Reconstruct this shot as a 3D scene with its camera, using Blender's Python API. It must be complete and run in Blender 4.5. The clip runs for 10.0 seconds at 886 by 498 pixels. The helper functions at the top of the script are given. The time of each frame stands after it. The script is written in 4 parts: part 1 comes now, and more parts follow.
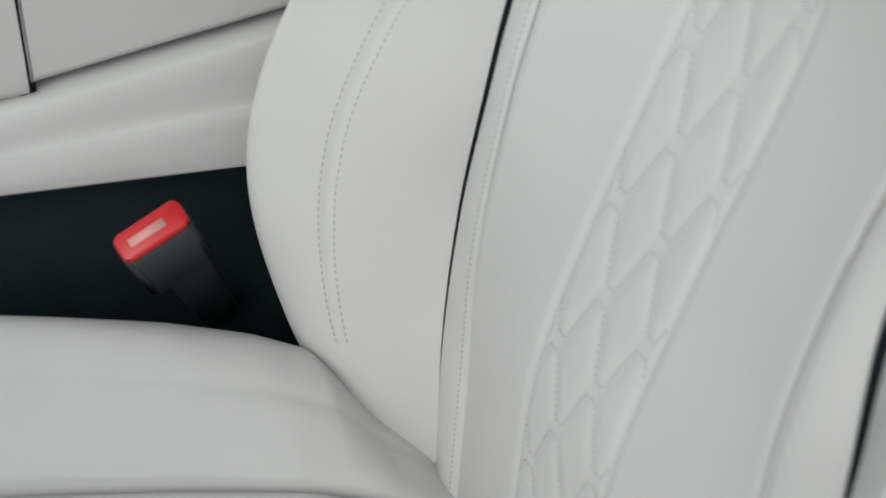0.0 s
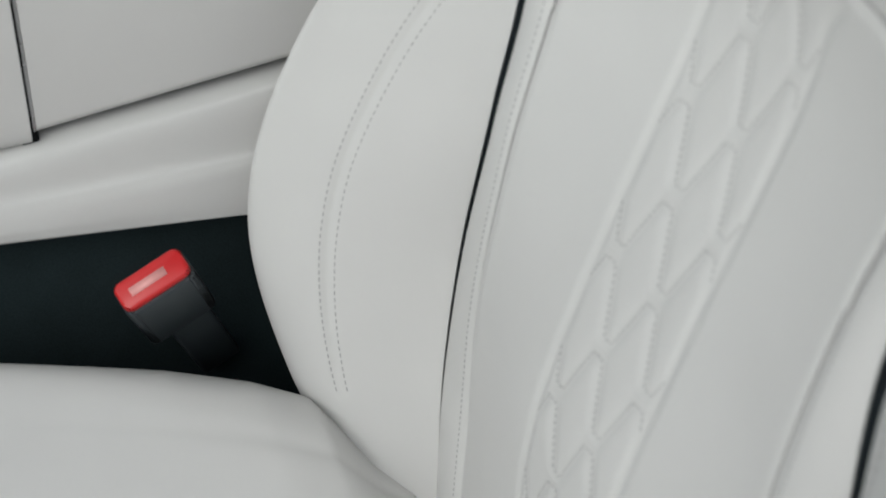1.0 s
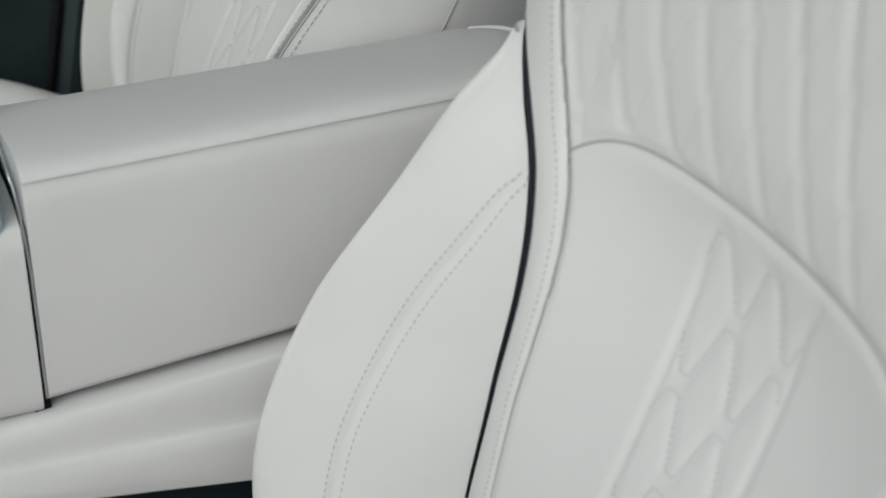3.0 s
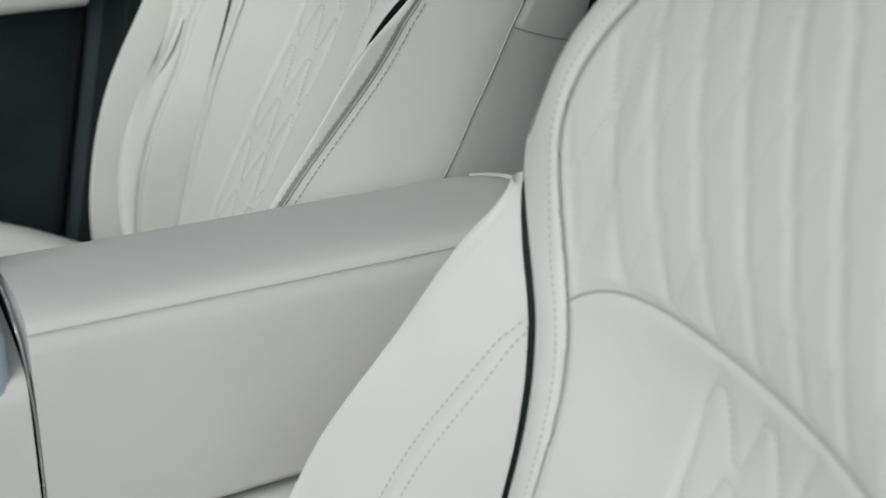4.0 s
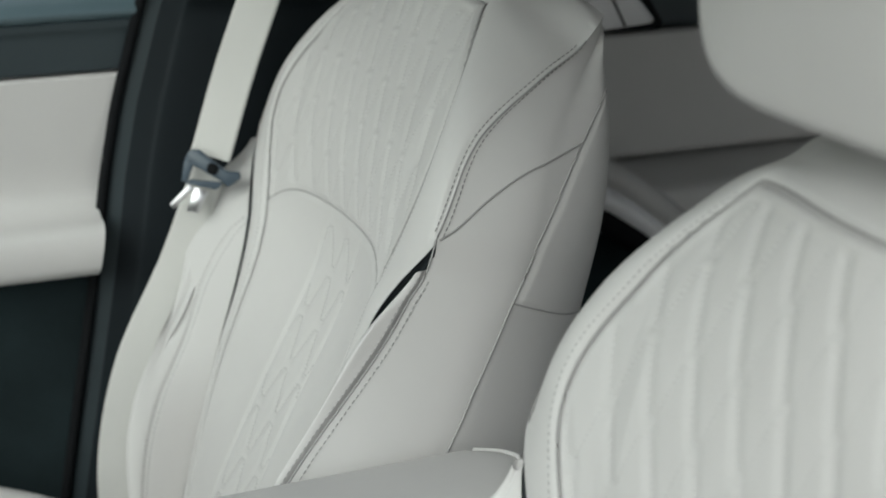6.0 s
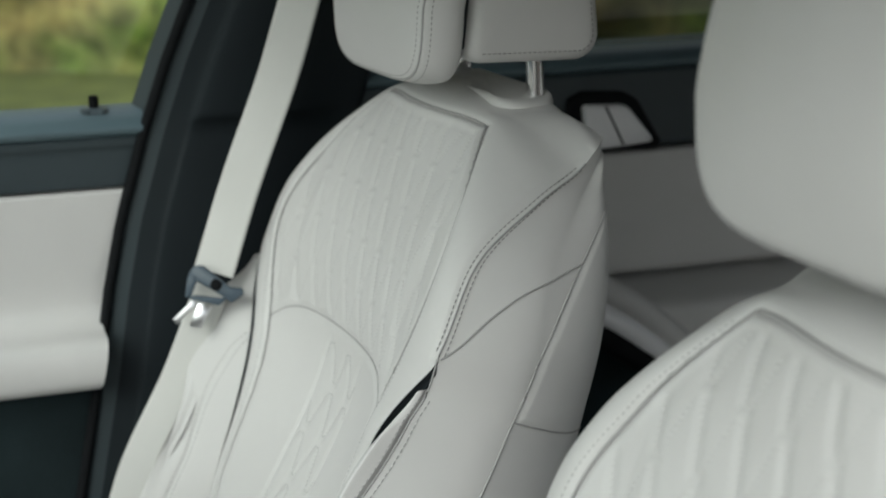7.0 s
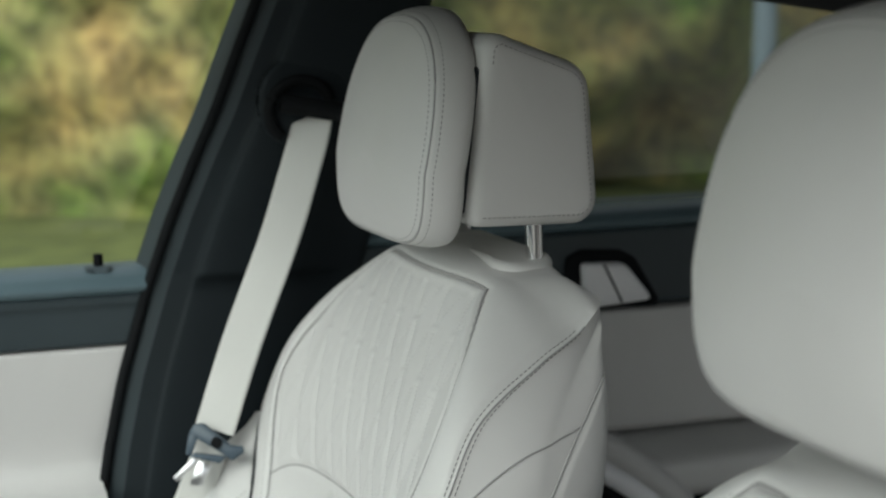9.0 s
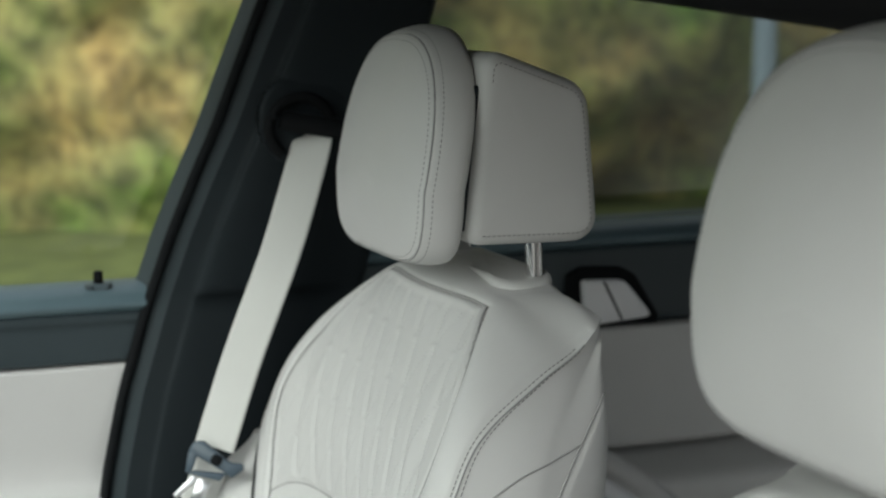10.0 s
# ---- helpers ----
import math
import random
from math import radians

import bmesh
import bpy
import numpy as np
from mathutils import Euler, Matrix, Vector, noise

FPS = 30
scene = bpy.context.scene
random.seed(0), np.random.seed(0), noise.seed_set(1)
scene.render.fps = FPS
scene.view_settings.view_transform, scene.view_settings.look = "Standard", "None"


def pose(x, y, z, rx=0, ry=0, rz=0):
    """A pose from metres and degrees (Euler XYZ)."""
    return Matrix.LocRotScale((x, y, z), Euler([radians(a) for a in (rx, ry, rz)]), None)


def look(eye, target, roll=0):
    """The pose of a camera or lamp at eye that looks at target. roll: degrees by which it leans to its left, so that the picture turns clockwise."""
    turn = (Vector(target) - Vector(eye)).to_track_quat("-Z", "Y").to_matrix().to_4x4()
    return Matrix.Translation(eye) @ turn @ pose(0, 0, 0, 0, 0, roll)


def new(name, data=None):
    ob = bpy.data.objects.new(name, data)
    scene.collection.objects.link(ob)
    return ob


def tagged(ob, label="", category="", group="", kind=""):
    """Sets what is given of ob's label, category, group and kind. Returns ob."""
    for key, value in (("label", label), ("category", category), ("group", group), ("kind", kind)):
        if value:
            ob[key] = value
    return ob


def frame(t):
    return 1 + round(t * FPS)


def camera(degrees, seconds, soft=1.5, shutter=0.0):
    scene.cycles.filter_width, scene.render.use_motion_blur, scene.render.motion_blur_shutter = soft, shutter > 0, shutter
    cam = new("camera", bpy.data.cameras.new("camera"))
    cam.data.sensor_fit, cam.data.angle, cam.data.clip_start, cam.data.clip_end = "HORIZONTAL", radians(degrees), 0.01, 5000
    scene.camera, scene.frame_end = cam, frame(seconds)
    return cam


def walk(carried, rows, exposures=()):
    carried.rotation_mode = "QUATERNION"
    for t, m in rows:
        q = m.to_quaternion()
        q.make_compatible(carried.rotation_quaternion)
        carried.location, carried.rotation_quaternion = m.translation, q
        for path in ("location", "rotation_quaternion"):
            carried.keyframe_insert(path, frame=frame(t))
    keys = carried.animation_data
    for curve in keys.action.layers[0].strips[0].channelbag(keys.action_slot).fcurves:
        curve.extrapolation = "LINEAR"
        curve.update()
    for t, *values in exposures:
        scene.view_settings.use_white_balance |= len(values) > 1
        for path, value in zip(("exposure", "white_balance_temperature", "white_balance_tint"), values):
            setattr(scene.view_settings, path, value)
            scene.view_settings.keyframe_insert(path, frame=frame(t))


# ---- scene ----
cam = camera(29.26, 10.0, soft=1.6)
cam.data.dof.use_dof, cam.data.dof.focus_distance, cam.data.dof.aperture_fstop = True, 1.32, 7.0
# seconds, eye, target, roll: a slow tilt up with a small rise
PATH = [
    (0, (-0.5292, -1.0797, 1.4729), (-0.0900, -0.0734, 0.6043), 0.32),
    (0.5, (-0.5272, -1.0801, 1.4752), (-0.0879, -0.0674, 0.6142), 0.30),
    (1, (-0.5234, -1.0809, 1.4806), (-0.0829, -0.0535, 0.6378), 0.28),
    (1.5, (-0.5185, -1.0815, 1.4900), (-0.0756, -0.0330, 0.6748), 0.28),
    (2, (-0.5146, -1.0828, 1.5021), (-0.0677, -0.0106, 0.7206), 0.29),
    (2.5, (-0.5112, -1.0866, 1.5180), (-0.0590, 0.0160, 0.7833), 0.39),
    (3, (-0.5100, -1.0907, 1.5248), (-0.0517, 0.0377, 0.8343), 0.38),
    (4.5, (-0.5064, -1.1021, 1.5514), (-0.0319, 0.0953, 1.0027), -0.40),
    (5, (-0.5058, -1.1057, 1.5607), (-0.0266, 0.1088, 1.0553), -0.52),
    (5.5, (-0.5052, -1.1068, 1.5732), (-0.0213, 0.1235, 1.1124), -0.57),
    (7, (-0.5140, -1.1235, 1.6013), (-0.0151, 0.1413, 1.2677), -0.22),
    (7.5, (-0.5165, -1.1272, 1.6075), (-0.0133, 0.1462, 1.3155), -0.17),
    (8, (-0.5190, -1.1310, 1.6132), (-0.0123, 0.1488, 1.3576), -0.13),
    (8.5, (-0.5197, -1.1333, 1.6180), (-0.0118, 0.1500, 1.3834), -0.08),
    (9, (-0.5200, -1.1347, 1.6221), (-0.0115, 0.1512, 1.4036), -0.03),
    (9.5, (-0.5197, -1.1352, 1.6249), (-0.0108, 0.1522, 1.4164), -0.02),
    (10, (-0.5196, -1.1354, 1.6258), (-0.0108, 0.1523, 1.4188), -0.02),
]
walk(cam, [(t, look(eye, target, roll)) for t, eye, target, roll in PATH], [(0, 0.04, 6230, 7), (2.5, 0.09, 6230, 6), (5.5, 0.15, 6270, 4), (7.5, 0.29, 6250, 3), (10, 0.40, 6240, 3)])

# ---- light ----
world = bpy.data.worlds.new("overcast_sky")
scene.world = world
world.use_nodes = True
wn = world.node_tree.nodes
sky = wn.new("ShaderNodeTexSky")
sky.sky_type, sky.sun_disc = "NISHITA", False
sky.sun_elevation, sky.sun_rotation = radians(38), radians(-128)
sky.dust_density, sky.ozone_density = 4.0, 1.0
pale = wn.new("ShaderNodeHueSaturation")  # cloud cover takes most of the blue out
pale.inputs["Saturation"].default_value = 0.25
world.node_tree.links.new(sky.outputs[0], pale.inputs["Color"])
world.node_tree.links.new(pale.outputs[0], wn["Background"].inputs[0])
wn["Background"].inputs[1].default_value = 0.15
sun = new("sun", bpy.data.lights.new("sun", "SUN"))
sun.data.energy, sun.data.angle, sun.data.color = 0.14, radians(80), (1.0, 0.98, 0.95)
sun.matrix_world = look((-5.5, -4.3, 6), (0, 0, 0.9))



# ---- materials ----
def material(name, rgb, rough=0.5, metal=0.0, vary=0.06, grain=900.0, bump=0.05, coarse=9.0, sheen=0.0, spec=0.5, soft=0.0):
    """Colour that varies at two scales, with a fine grain relief."""
    m = bpy.data.materials.new(name)
    m.use_nodes = True
    n, k = m.node_tree.nodes, m.node_tree.links
    p = n["Principled BSDF"]
    tex = n.new("ShaderNodeTexCoord")
    big, fine = n.new("ShaderNodeTexNoise"), n.new("ShaderNodeTexNoise")
    big.inputs["Scale"].default_value, fine.inputs["Scale"].default_value = coarse, grain
    big.inputs["Detail"].default_value, fine.inputs["Detail"].default_value = 4.0, 3.0
    ramp = n.new("ShaderNodeMapRange")
    ramp.inputs["From Min"].default_value, ramp.inputs["From Max"].default_value = 0.3, 0.7
    ramp.inputs["To Min"].default_value, ramp.inputs["To Max"].default_value = 1 - vary, 1 + vary
    mix = n.new("ShaderNodeMix")
    mix.data_type, mix.blend_type = "RGBA", "MULTIPLY"
    mix.inputs["Factor"].default_value = 1.0
    mix.inputs["A"].default_value = (*rgb, 1)
    both = n.new("ShaderNodeMath")
    both.operation, both.use_clamp = "MULTIPLY_ADD", False
    both.inputs[1].default_value = 0.3
    k.new(tex.outputs["Object"], big.inputs["Vector"])
    k.new(tex.outputs["Object"], fine.inputs["Vector"])
    k.new(fine.outputs["Fac"], both.inputs[0])
    scale = n.new("ShaderNodeMath")
    scale.operation = "MULTIPLY"
    scale.inputs[1].default_value = 0.7
    k.new(big.outputs["Fac"], scale.inputs[0])
    k.new(scale.outputs[0], both.inputs[2])
    k.new(both.outputs[0], ramp.inputs["Value"])
    k.new(ramp.outputs[0], mix.inputs["B"])
    k.new(mix.outputs["Result"], p.inputs["Base Color"])
    rr = n.new("ShaderNodeMapRange")
    rr.inputs["To Min"].default_value, rr.inputs["To Max"].default_value = rough - 0.06, rough + 0.06
    k.new(big.outputs["Fac"], rr.inputs["Value"])
    k.new(rr.outputs[0], p.inputs["Roughness"])
    p.inputs["Metallic"].default_value = metal
    p.inputs["Specular IOR Level"].default_value = spec
    p.inputs["Sheen Weight"].default_value = sheen
    if bump:
        b = n.new("ShaderNodeBump")
        b.inputs["Strength"].default_value, b.inputs["Distance"].default_value = bump, 0.0006
        k.new(fine.outputs["Fac"], b.inputs["Height"])
        k.new(b.outputs[0], p.inputs["Normal"])
        if soft:
            wave, b2 = n.new("ShaderNodeTexNoise"), n.new("ShaderNodeBump")
            wave.inputs["Scale"].default_value, wave.inputs["Detail"].default_value = 22.0, 2.0
            k.new(tex.outputs["Object"], wave.inputs["Vector"])
            b2.inputs["Strength"].default_value, b2.inputs["Distance"].default_value = soft, 0.004
            k.new(wave.outputs["Fac"], b2.inputs["Height"])
            k.new(b2.outputs[0], b.inputs["Normal"])
    return m


LEATHER = material("ivory_leather", (0.60, 0.595, 0.58), 0.46, vary=0.03, grain=1400, bump=0.25, spec=0.4, soft=0.22)
# thread greyed to carry the shade of the stitch holes
SHADED_THREAD = material("hole_shaded_thread", (0.37, 0.365, 0.36), 0.7, vary=0.1)
PALE_THREAD = material("ivory_thread", (0.535, 0.53, 0.52), 0.6, vary=0.06)
DARK_THREAD = material("dark_grey_thread", (0.24, 0.235, 0.23), 0.7, vary=0.15)
SOFT_SEAM = material("soft_leather_crease", (0.45, 0.44, 0.42), 0.6, vary=0.05)
# leather darkened to carry the shade that lies in the seams
SEAM_SHADE = material("seam_shadow_leather", (0.34, 0.335, 0.33), 0.7, vary=0.1)
# near-black colour that stands for the shade inside gaps
GAP_SHADE = material("dark_gap_shade", (0.012, 0.018, 0.022), 0.75, vary=0.2)
CARPET = material("black_carpet", (0.017, 0.026, 0.028), 0.95, vary=0.4, grain=600, bump=0.6, spec=0.1)
DARK_TRIM = material("slate_soft_plastic", (0.070, 0.094, 0.106), 0.40, vary=0.1, grain=1500, bump=0.2)
PILLAR = material("charcoal_pillar_trim", (0.013, 0.018, 0.021), 0.65, vary=0.12, grain=1500, bump=0.2, spec=0.2)
# pillar trim with the light on its front edge put into the colour
PILLAR_LIT = material("lit_pillar_trim", (0.034, 0.046, 0.051), 0.5, vary=0.1, grain=1500, bump=0.2, spec=0.3)
FRAME = material("slate_window_frame_trim", (0.028, 0.043, 0.047), 0.5, vary=0.1, grain=1500, bump=0.2)
HEADLINER = material("anthracite_headliner", (0.02, 0.021, 0.023), 0.9, vary=0.15, grain=700, bump=0.4)
# door trim with the sky's reflection on its top put into the colour
SILL_SKYLIT = material("skylit_slate_plastic", (0.092, 0.138, 0.158), 0.38, vary=0.08, grain=1500, bump=0.2)
WEBBING = material("ivory_belt_webbing", (0.60, 0.60, 0.57), 0.6, vary=0.05, grain=1200, bump=0.3)
RED = material("red_button_plastic", (0.55, 0.018, 0.02), 0.35, vary=0.05, bump=0.02)
PALE = material("worn_pale_print", (0.75, 0.35, 0.33), 0.5, vary=0.1)
BUCKLE = material("black_buckle_plastic", (0.042, 0.051, 0.056), 0.45, vary=0.1)
TONGUE = material("slate_tongue_plastic", (0.06, 0.085, 0.11), 0.4, vary=0.08)
CHROME = material("polished_chrome", (0.75, 0.75, 0.75), 0.08, metal=1.0, vary=0.02, bump=0.0)
SATIN = material("satin_aluminium", (0.72, 0.72, 0.73), 0.28, metal=1.0, vary=0.03, bump=0.03)
PORCELAIN = material("pale_blue_gloss_insert", (0.35, 0.45, 0.52), 0.15, vary=0.04, bump=0.0)
RUBBER = material("black_window_rubber", (0.005, 0.006, 0.007), 0.85, vary=0.1, spec=0.2)
# near-white base paints the bright reflection on the metal handle and grip
SILVER = material("sky_bright_silver", (0.90, 0.90, 0.91), 0.25, metal=0.05, vary=0.03, bump=0.03)
# the same door trim, darkened for its upright face in shade
FACE_SHADED = material("shaded_slate_plastic", (0.028, 0.042, 0.048), 0.5, vary=0.1, grain=1500, bump=0.2)


def glass_material(name, tint):
    m = bpy.data.materials.new(name)
    m.use_nodes = True
    n, k = m.node_tree.nodes, m.node_tree.links
    n.remove(n["Principled BSDF"])
    out = n["Material Output"]
    clear, gloss, mix, fres = n.new("ShaderNodeBsdfTransparent"), n.new("ShaderNodeBsdfGlossy"), n.new("ShaderNodeMixShader"), n.new("ShaderNodeFresnel")
    clear.inputs[0].default_value = (*tint, 1)
    gloss.inputs["Roughness"].default_value = 0.02
    fres.inputs["IOR"].default_value = 1.5
    k.new(fres.outputs[0], mix.inputs[0])
    k.new(clear.outputs[0], mix.inputs[1])
    k.new(gloss.outputs[0], mix.inputs[2])
    k.new(mix.outputs[0], out.inputs[0])
    return m


GLASS = glass_material("clear_window_glass", (.95, .97, .97))
TINTED_BAND = glass_material("windscreen_glass", (.84, .88, .86))
TINTED = glass_material("tinted_window_glass", (.29, .30, .295))


# ---- builders ----
def link(name, mesh, mat, parent=None, label="", smooth=True):
    ob = new(name, mesh)
    if mat:
        mesh.materials.append(mat)
    if smooth:
        mesh.shade_smooth()
    if parent:
        ob.parent = parent
    if label:
        ob["label"] = label
    return ob


def sheet(name, pts, mat, parent=None, label="", wrap_u=False, wrap_v=False, flip=False):
    """A smooth sheet through an (n, m, 3) array of points."""
    n, m = pts.shape[:2]
    i = np.arange(n * m).reshape(n, m)
    if wrap_u:
        i = np.vstack([i, i[:1]])
    if wrap_v:
        i = np.hstack([i, i[:, :1]])
    q = np.stack([i[:-1, :-1], i[1:, :-1], i[1:, 1:], i[:-1, 1:]], -1).reshape(-1, 4)
    if flip:
        q = q[:, ::-1]
    me = bpy.data.meshes.new(name)
    me.from_pydata(pts.reshape(-1, 3).tolist(), [], q.tolist())
    me.update()
    return link(name, me, mat, parent, label)


def part(name, bm, mat, parent=None, label="", smooth=True):
    me = bpy.data.meshes.new(name)
    bmesh.ops.recalc_face_normals(bm, faces=bm.faces[:])
    bm.to_mesh(me)
    bm.free()
    return link(name, me, mat, parent, label, smooth)


def box(x0, x1, y0, y1, z0, z1, r=0.006, seg=3):
    bm = bmesh.new()
    bmesh.ops.create_cube(bm, size=1)
    bmesh.ops.scale(bm, vec=(x1 - x0, y1 - y0, z1 - z0), verts=bm.verts)
    bmesh.ops.translate(bm, vec=((x0 + x1) / 2, (y0 + y1) / 2, (z0 + z1) / 2), verts=bm.verts)
    if r:
        bmesh.ops.bevel(bm, geom=bm.edges[:], offset=r, segments=seg, profile=0.5, affect="EDGES")
    return bm


def prism(outline, axis, d0, d1, r=0.004, seg=2):
    """An outline in the two other axes (in x, y, z order) drawn out along one axis from d0 to d1."""
    bm = bmesh.new()
    ends = []
    for d in (d0, d1):
        vs = []
        for p, q in outline:
            c = {"x": (d, p, q), "y": (p, d, q), "z": (p, q, d)}[axis]
            vs.append(bm.verts.new(c))
        ends.append(vs)
    n = len(outline)
    bm.faces.new(ends[0])
    bm.faces.new(ends[1][::-1])
    for i in range(n):
        bm.faces.new((ends[0][i], ends[0][(i + 1) % n], ends[1][(i + 1) % n], ends[1][i]))
    bmesh.ops.recalc_face_normals(bm, faces=bm.faces[:])
    if r:
        bmesh.ops.bevel(bm, geom=bm.edges[:], offset=r, segments=seg, profile=0.5, affect="EDGES")
    return bm


def rounded(w, h, r, n=6):
    """The outline of a rounded rectangle about the origin."""
    out = []
    for cx, cy, a0 in ((w / 2 - r, h / 2 - r, 0), (-w / 2 + r, h / 2 - r, 90), (-w / 2 + r, -h / 2 + r, 180), (w / 2 - r, -h / 2 + r, 270)):
        for i in range(n + 1):
            a = radians(a0 + 90 * i / n)
            out.append((cx + r * math.cos(a), cy + r * math.sin(a)))
    return out


def tube_points(line, radius, n=8):
    """A tube round a polyline, as an (len, n, 3) array."""
    line = np.asarray(line, float)
    d = np.gradient(line, axis=0)
    d /= np.linalg.norm(d, axis=1)[:, None] + 1e-12
    ref = np.where(np.abs(d[:, 2:3]) > 0.9, np.array([[1.0, 0, 0]]), np.array([[0, 0, 1.0]]))
    s = np.cross(d, ref)
    s /= np.linalg.norm(s, axis=1)[:, None] + 1e-12
    u = np.cross(s, d)
    a = np.linspace(0, 2 * np.pi, n, endpoint=False)
    r = np.broadcast_to(np.asarray(radius, float), (len(line),))[:, None, None]
    return line[:, None] + r * (s[:, None] * np.cos(a)[None, :, None] + u[:, None] * np.sin(a)[None, :, None])


def spline(knots, t):
    """Catmull-Rom through knots (n, k) at the parameters t in 0 .. n - 1."""
    p = np.asarray(knots, float)
    n = len(p)
    t = np.clip(np.asarray(t, float), 0, n - 1 - 1e-9)
    i = np.floor(t).astype(int)
    f = (t - i)[..., None]
    g = lambda j: p[np.clip(j, 0, n - 1)]
    p0, p1, p2, p3 = g(i - 1), g(i), g(i + 1), g(i + 2)
    p0 = np.where((i == 0)[..., None], 2 * p1 - p2, p0)
    p3 = np.where((i == n - 2)[..., None], 2 * p2 - p1, p3)
    return 0.5 * (2 * p1 + (p2 - p0) * f + (2 * p0 - 5 * p1 + 4 * p2 - p3) * f ** 2 + (3 * p1 - p0 - 3 * p2 + p3) * f ** 3)


def resample(line, step):
    line = np.asarray(line, float)
    s = np.r_[0, np.cumsum(np.linalg.norm(np.diff(line, axis=0), axis=1))]
    n = max(2, int(s[-1] / step) + 1)
    q = np.linspace(0, s[-1], n)
    return np.stack([np.interp(q, s, line[:, k]) for k in range(3)], 1)


def near_distance(pts, line):
    """The distance of each point from the nearest point of a polyline that is finely divided."""
    flat = pts.reshape(-1, 3)
    best = np.full(len(flat), 9.0)
    lo, hi = line.min(0) - 0.03, line.max(0) + 0.03
    idx = np.where(((flat > lo) & (flat < hi)).all(1))[0]
    for c in np.array_split(idx, max(1, len(idx) * len(line) // 4000000)):
        if len(c):
            best[c] = np.sqrt(((flat[c][:, None] - line[None]) ** 2).sum(2).min(1))
    return best.reshape(pts.shape[:2])


def grid_normals(pts):
    n = np.cross(np.gradient(pts, axis=0), np.gradient(pts, axis=1))
    return n / (np.linalg.norm(n, axis=2)[..., None] + 1e-12)


def dashes(lines, length, gap, width, lift):
    """Stitches: short rounded bars along lines, each line with points and outward normals."""
    verts, faces = [], []
    shape = [(-0.5, -0.5, 0), (-0.5, 0.5, 0), (0.5, 0.5, 0), (0.5, -0.5, 0), (-0.3, -0.25, 1), (-0.3, 0.25, 1), (0.3, 0.25, 1), (0.3, -0.25, 1)]
    quads = [(4, 5, 6, 7), (0, 4, 7, 3), (1, 2, 6, 5), (0, 1, 5, 4), (3, 7, 6, 2)]
    for line, out in lines:
        s = np.r_[0, np.cumsum(np.linalg.norm(np.diff(line, axis=0), axis=1))]
        for c in np.arange(length / 2, s[-1] - length / 2, length + gap):
            p = np.array([np.interp(c, s, line[:, k]) for k in range(3)])
            q = np.array([np.interp(min(c + 0.002, s[-1]), s, line[:, k]) for k in range(3)])
            o = np.array([np.interp(c, s, out[:, k]) for k in range(3)])
            d = q - p
            if np.linalg.norm(d) < 1e-9:
                continue
            d /= np.linalg.norm(d)
            o -= d * (o @ d)
            o /= np.linalg.norm(o) + 1e-12
            e = np.cross(o, d)
            b = len(verts)
            for i, j, h in shape:
                verts.append(p + d * i * length + e * j * width + o * (h * lift - 0.0003))
            faces += [tuple(b + i for i in f) for f in quads]
    return verts, faces


# ---- front seat ----
# Profile lines of the backrest from the cushion over the top edge to the rear: (half width, x, z) at eleven stations.
LINE_C = [(0, -0.2044, 0.5734), (0, -0.1802, 0.7093), (0, -0.1529, 0.8214), (0, -0.0964, 0.937), (0, -0.0276, 1.067), (0, -0.0061, 1.175), (0, 0.028, 1.274), (0, 0.059, 1.34), (0, 0.0965, 1.365), (0, 0.1483, 1.367), (0, 0.1672, 1.358)]
LINE_S = [(0.1539, -0.1897, 0.5737), (0.1604, -0.1624, 0.6981), (0.1616, -0.141, 0.8128), (0.1522, -0.1098, 0.9328), (0.1566, -0.0568, 1.068), (0.2115, -0.0206, 1.197), (0.1811, 0.0299, 1.281), (0.1268, 0.0787, 1.342), (0.1181, 0.1051, 1.351), (0.1271, 0.1476, 1.353), (0.1329, 0.1592, 1.346)]
LINE_L = [(0.1941, -0.1863, 0.579), (0.2072, -0.16, 0.6975), (0.2136, -0.1293, 0.8077), (0.1943, -0.1011, 0.9254), (0.1833, -0.068, 1.045), (0.2294, -0.0227, 1.194), (0.2041, 0.0216, 1.275), (0.1626, 0.0787, 1.331), (0.1517, 0.1152, 1.343), (0.1547, 0.1498, 1.349), (0.1524, 0.1626, 1.345)]
LINE_B = [(0.2092, -0.21, 0.5717), (0.2479, -0.2335, 0.6999), (0.2681, -0.2259, 0.8276), (0.2727, -0.1744, 0.9545), (0.2603, -0.1083, 1.069), (0.2387, -0.0236, 1.165), (0.2128, 0.0352, 1.264), (0.1838, 0.1025, 1.33), (0.1827, 0.1344, 1.354), (0.1814, 0.1498, 1.361), (0.1737, 0.1623, 1.356)]
LINE_E = [(0.2453, -0.2155, 0.5675), (0.294, -0.2406, 0.7108), (0.3063, -0.2378, 0.8486), (0.2931, -0.1762, 0.9758), (0.2636, -0.0655, 1.095), (0.2585, -0.0155, 1.183), (0.2417, 0.0238, 1.248), (0.2211, 0.0891, 1.29), (0.2064, 0.1315, 1.31), (0.1997, 0.1533, 1.328), (0.1843, 0.1681, 1.336)]
LINE_R = [(0.2556, 0.0123, 0.5523), (0.2573, 0.0378, 0.6778), (0.2456, 0.0704, 0.8026), (0.2257, 0.1058, 0.9273), (0.2062, 0.1322, 1.044), (0.2146, 0.1545, 1.156), (0.2082, 0.1639, 1.23), (0.2005, 0.1633, 1.274), (0.19, 0.1642, 1.296), (0.182, 0.166, 1.311), (0.172, 0.1687, 1.32)]
NV = 10
SQUEEZE = 1.5  # how far the adjustable bolster on the door side is drawn in


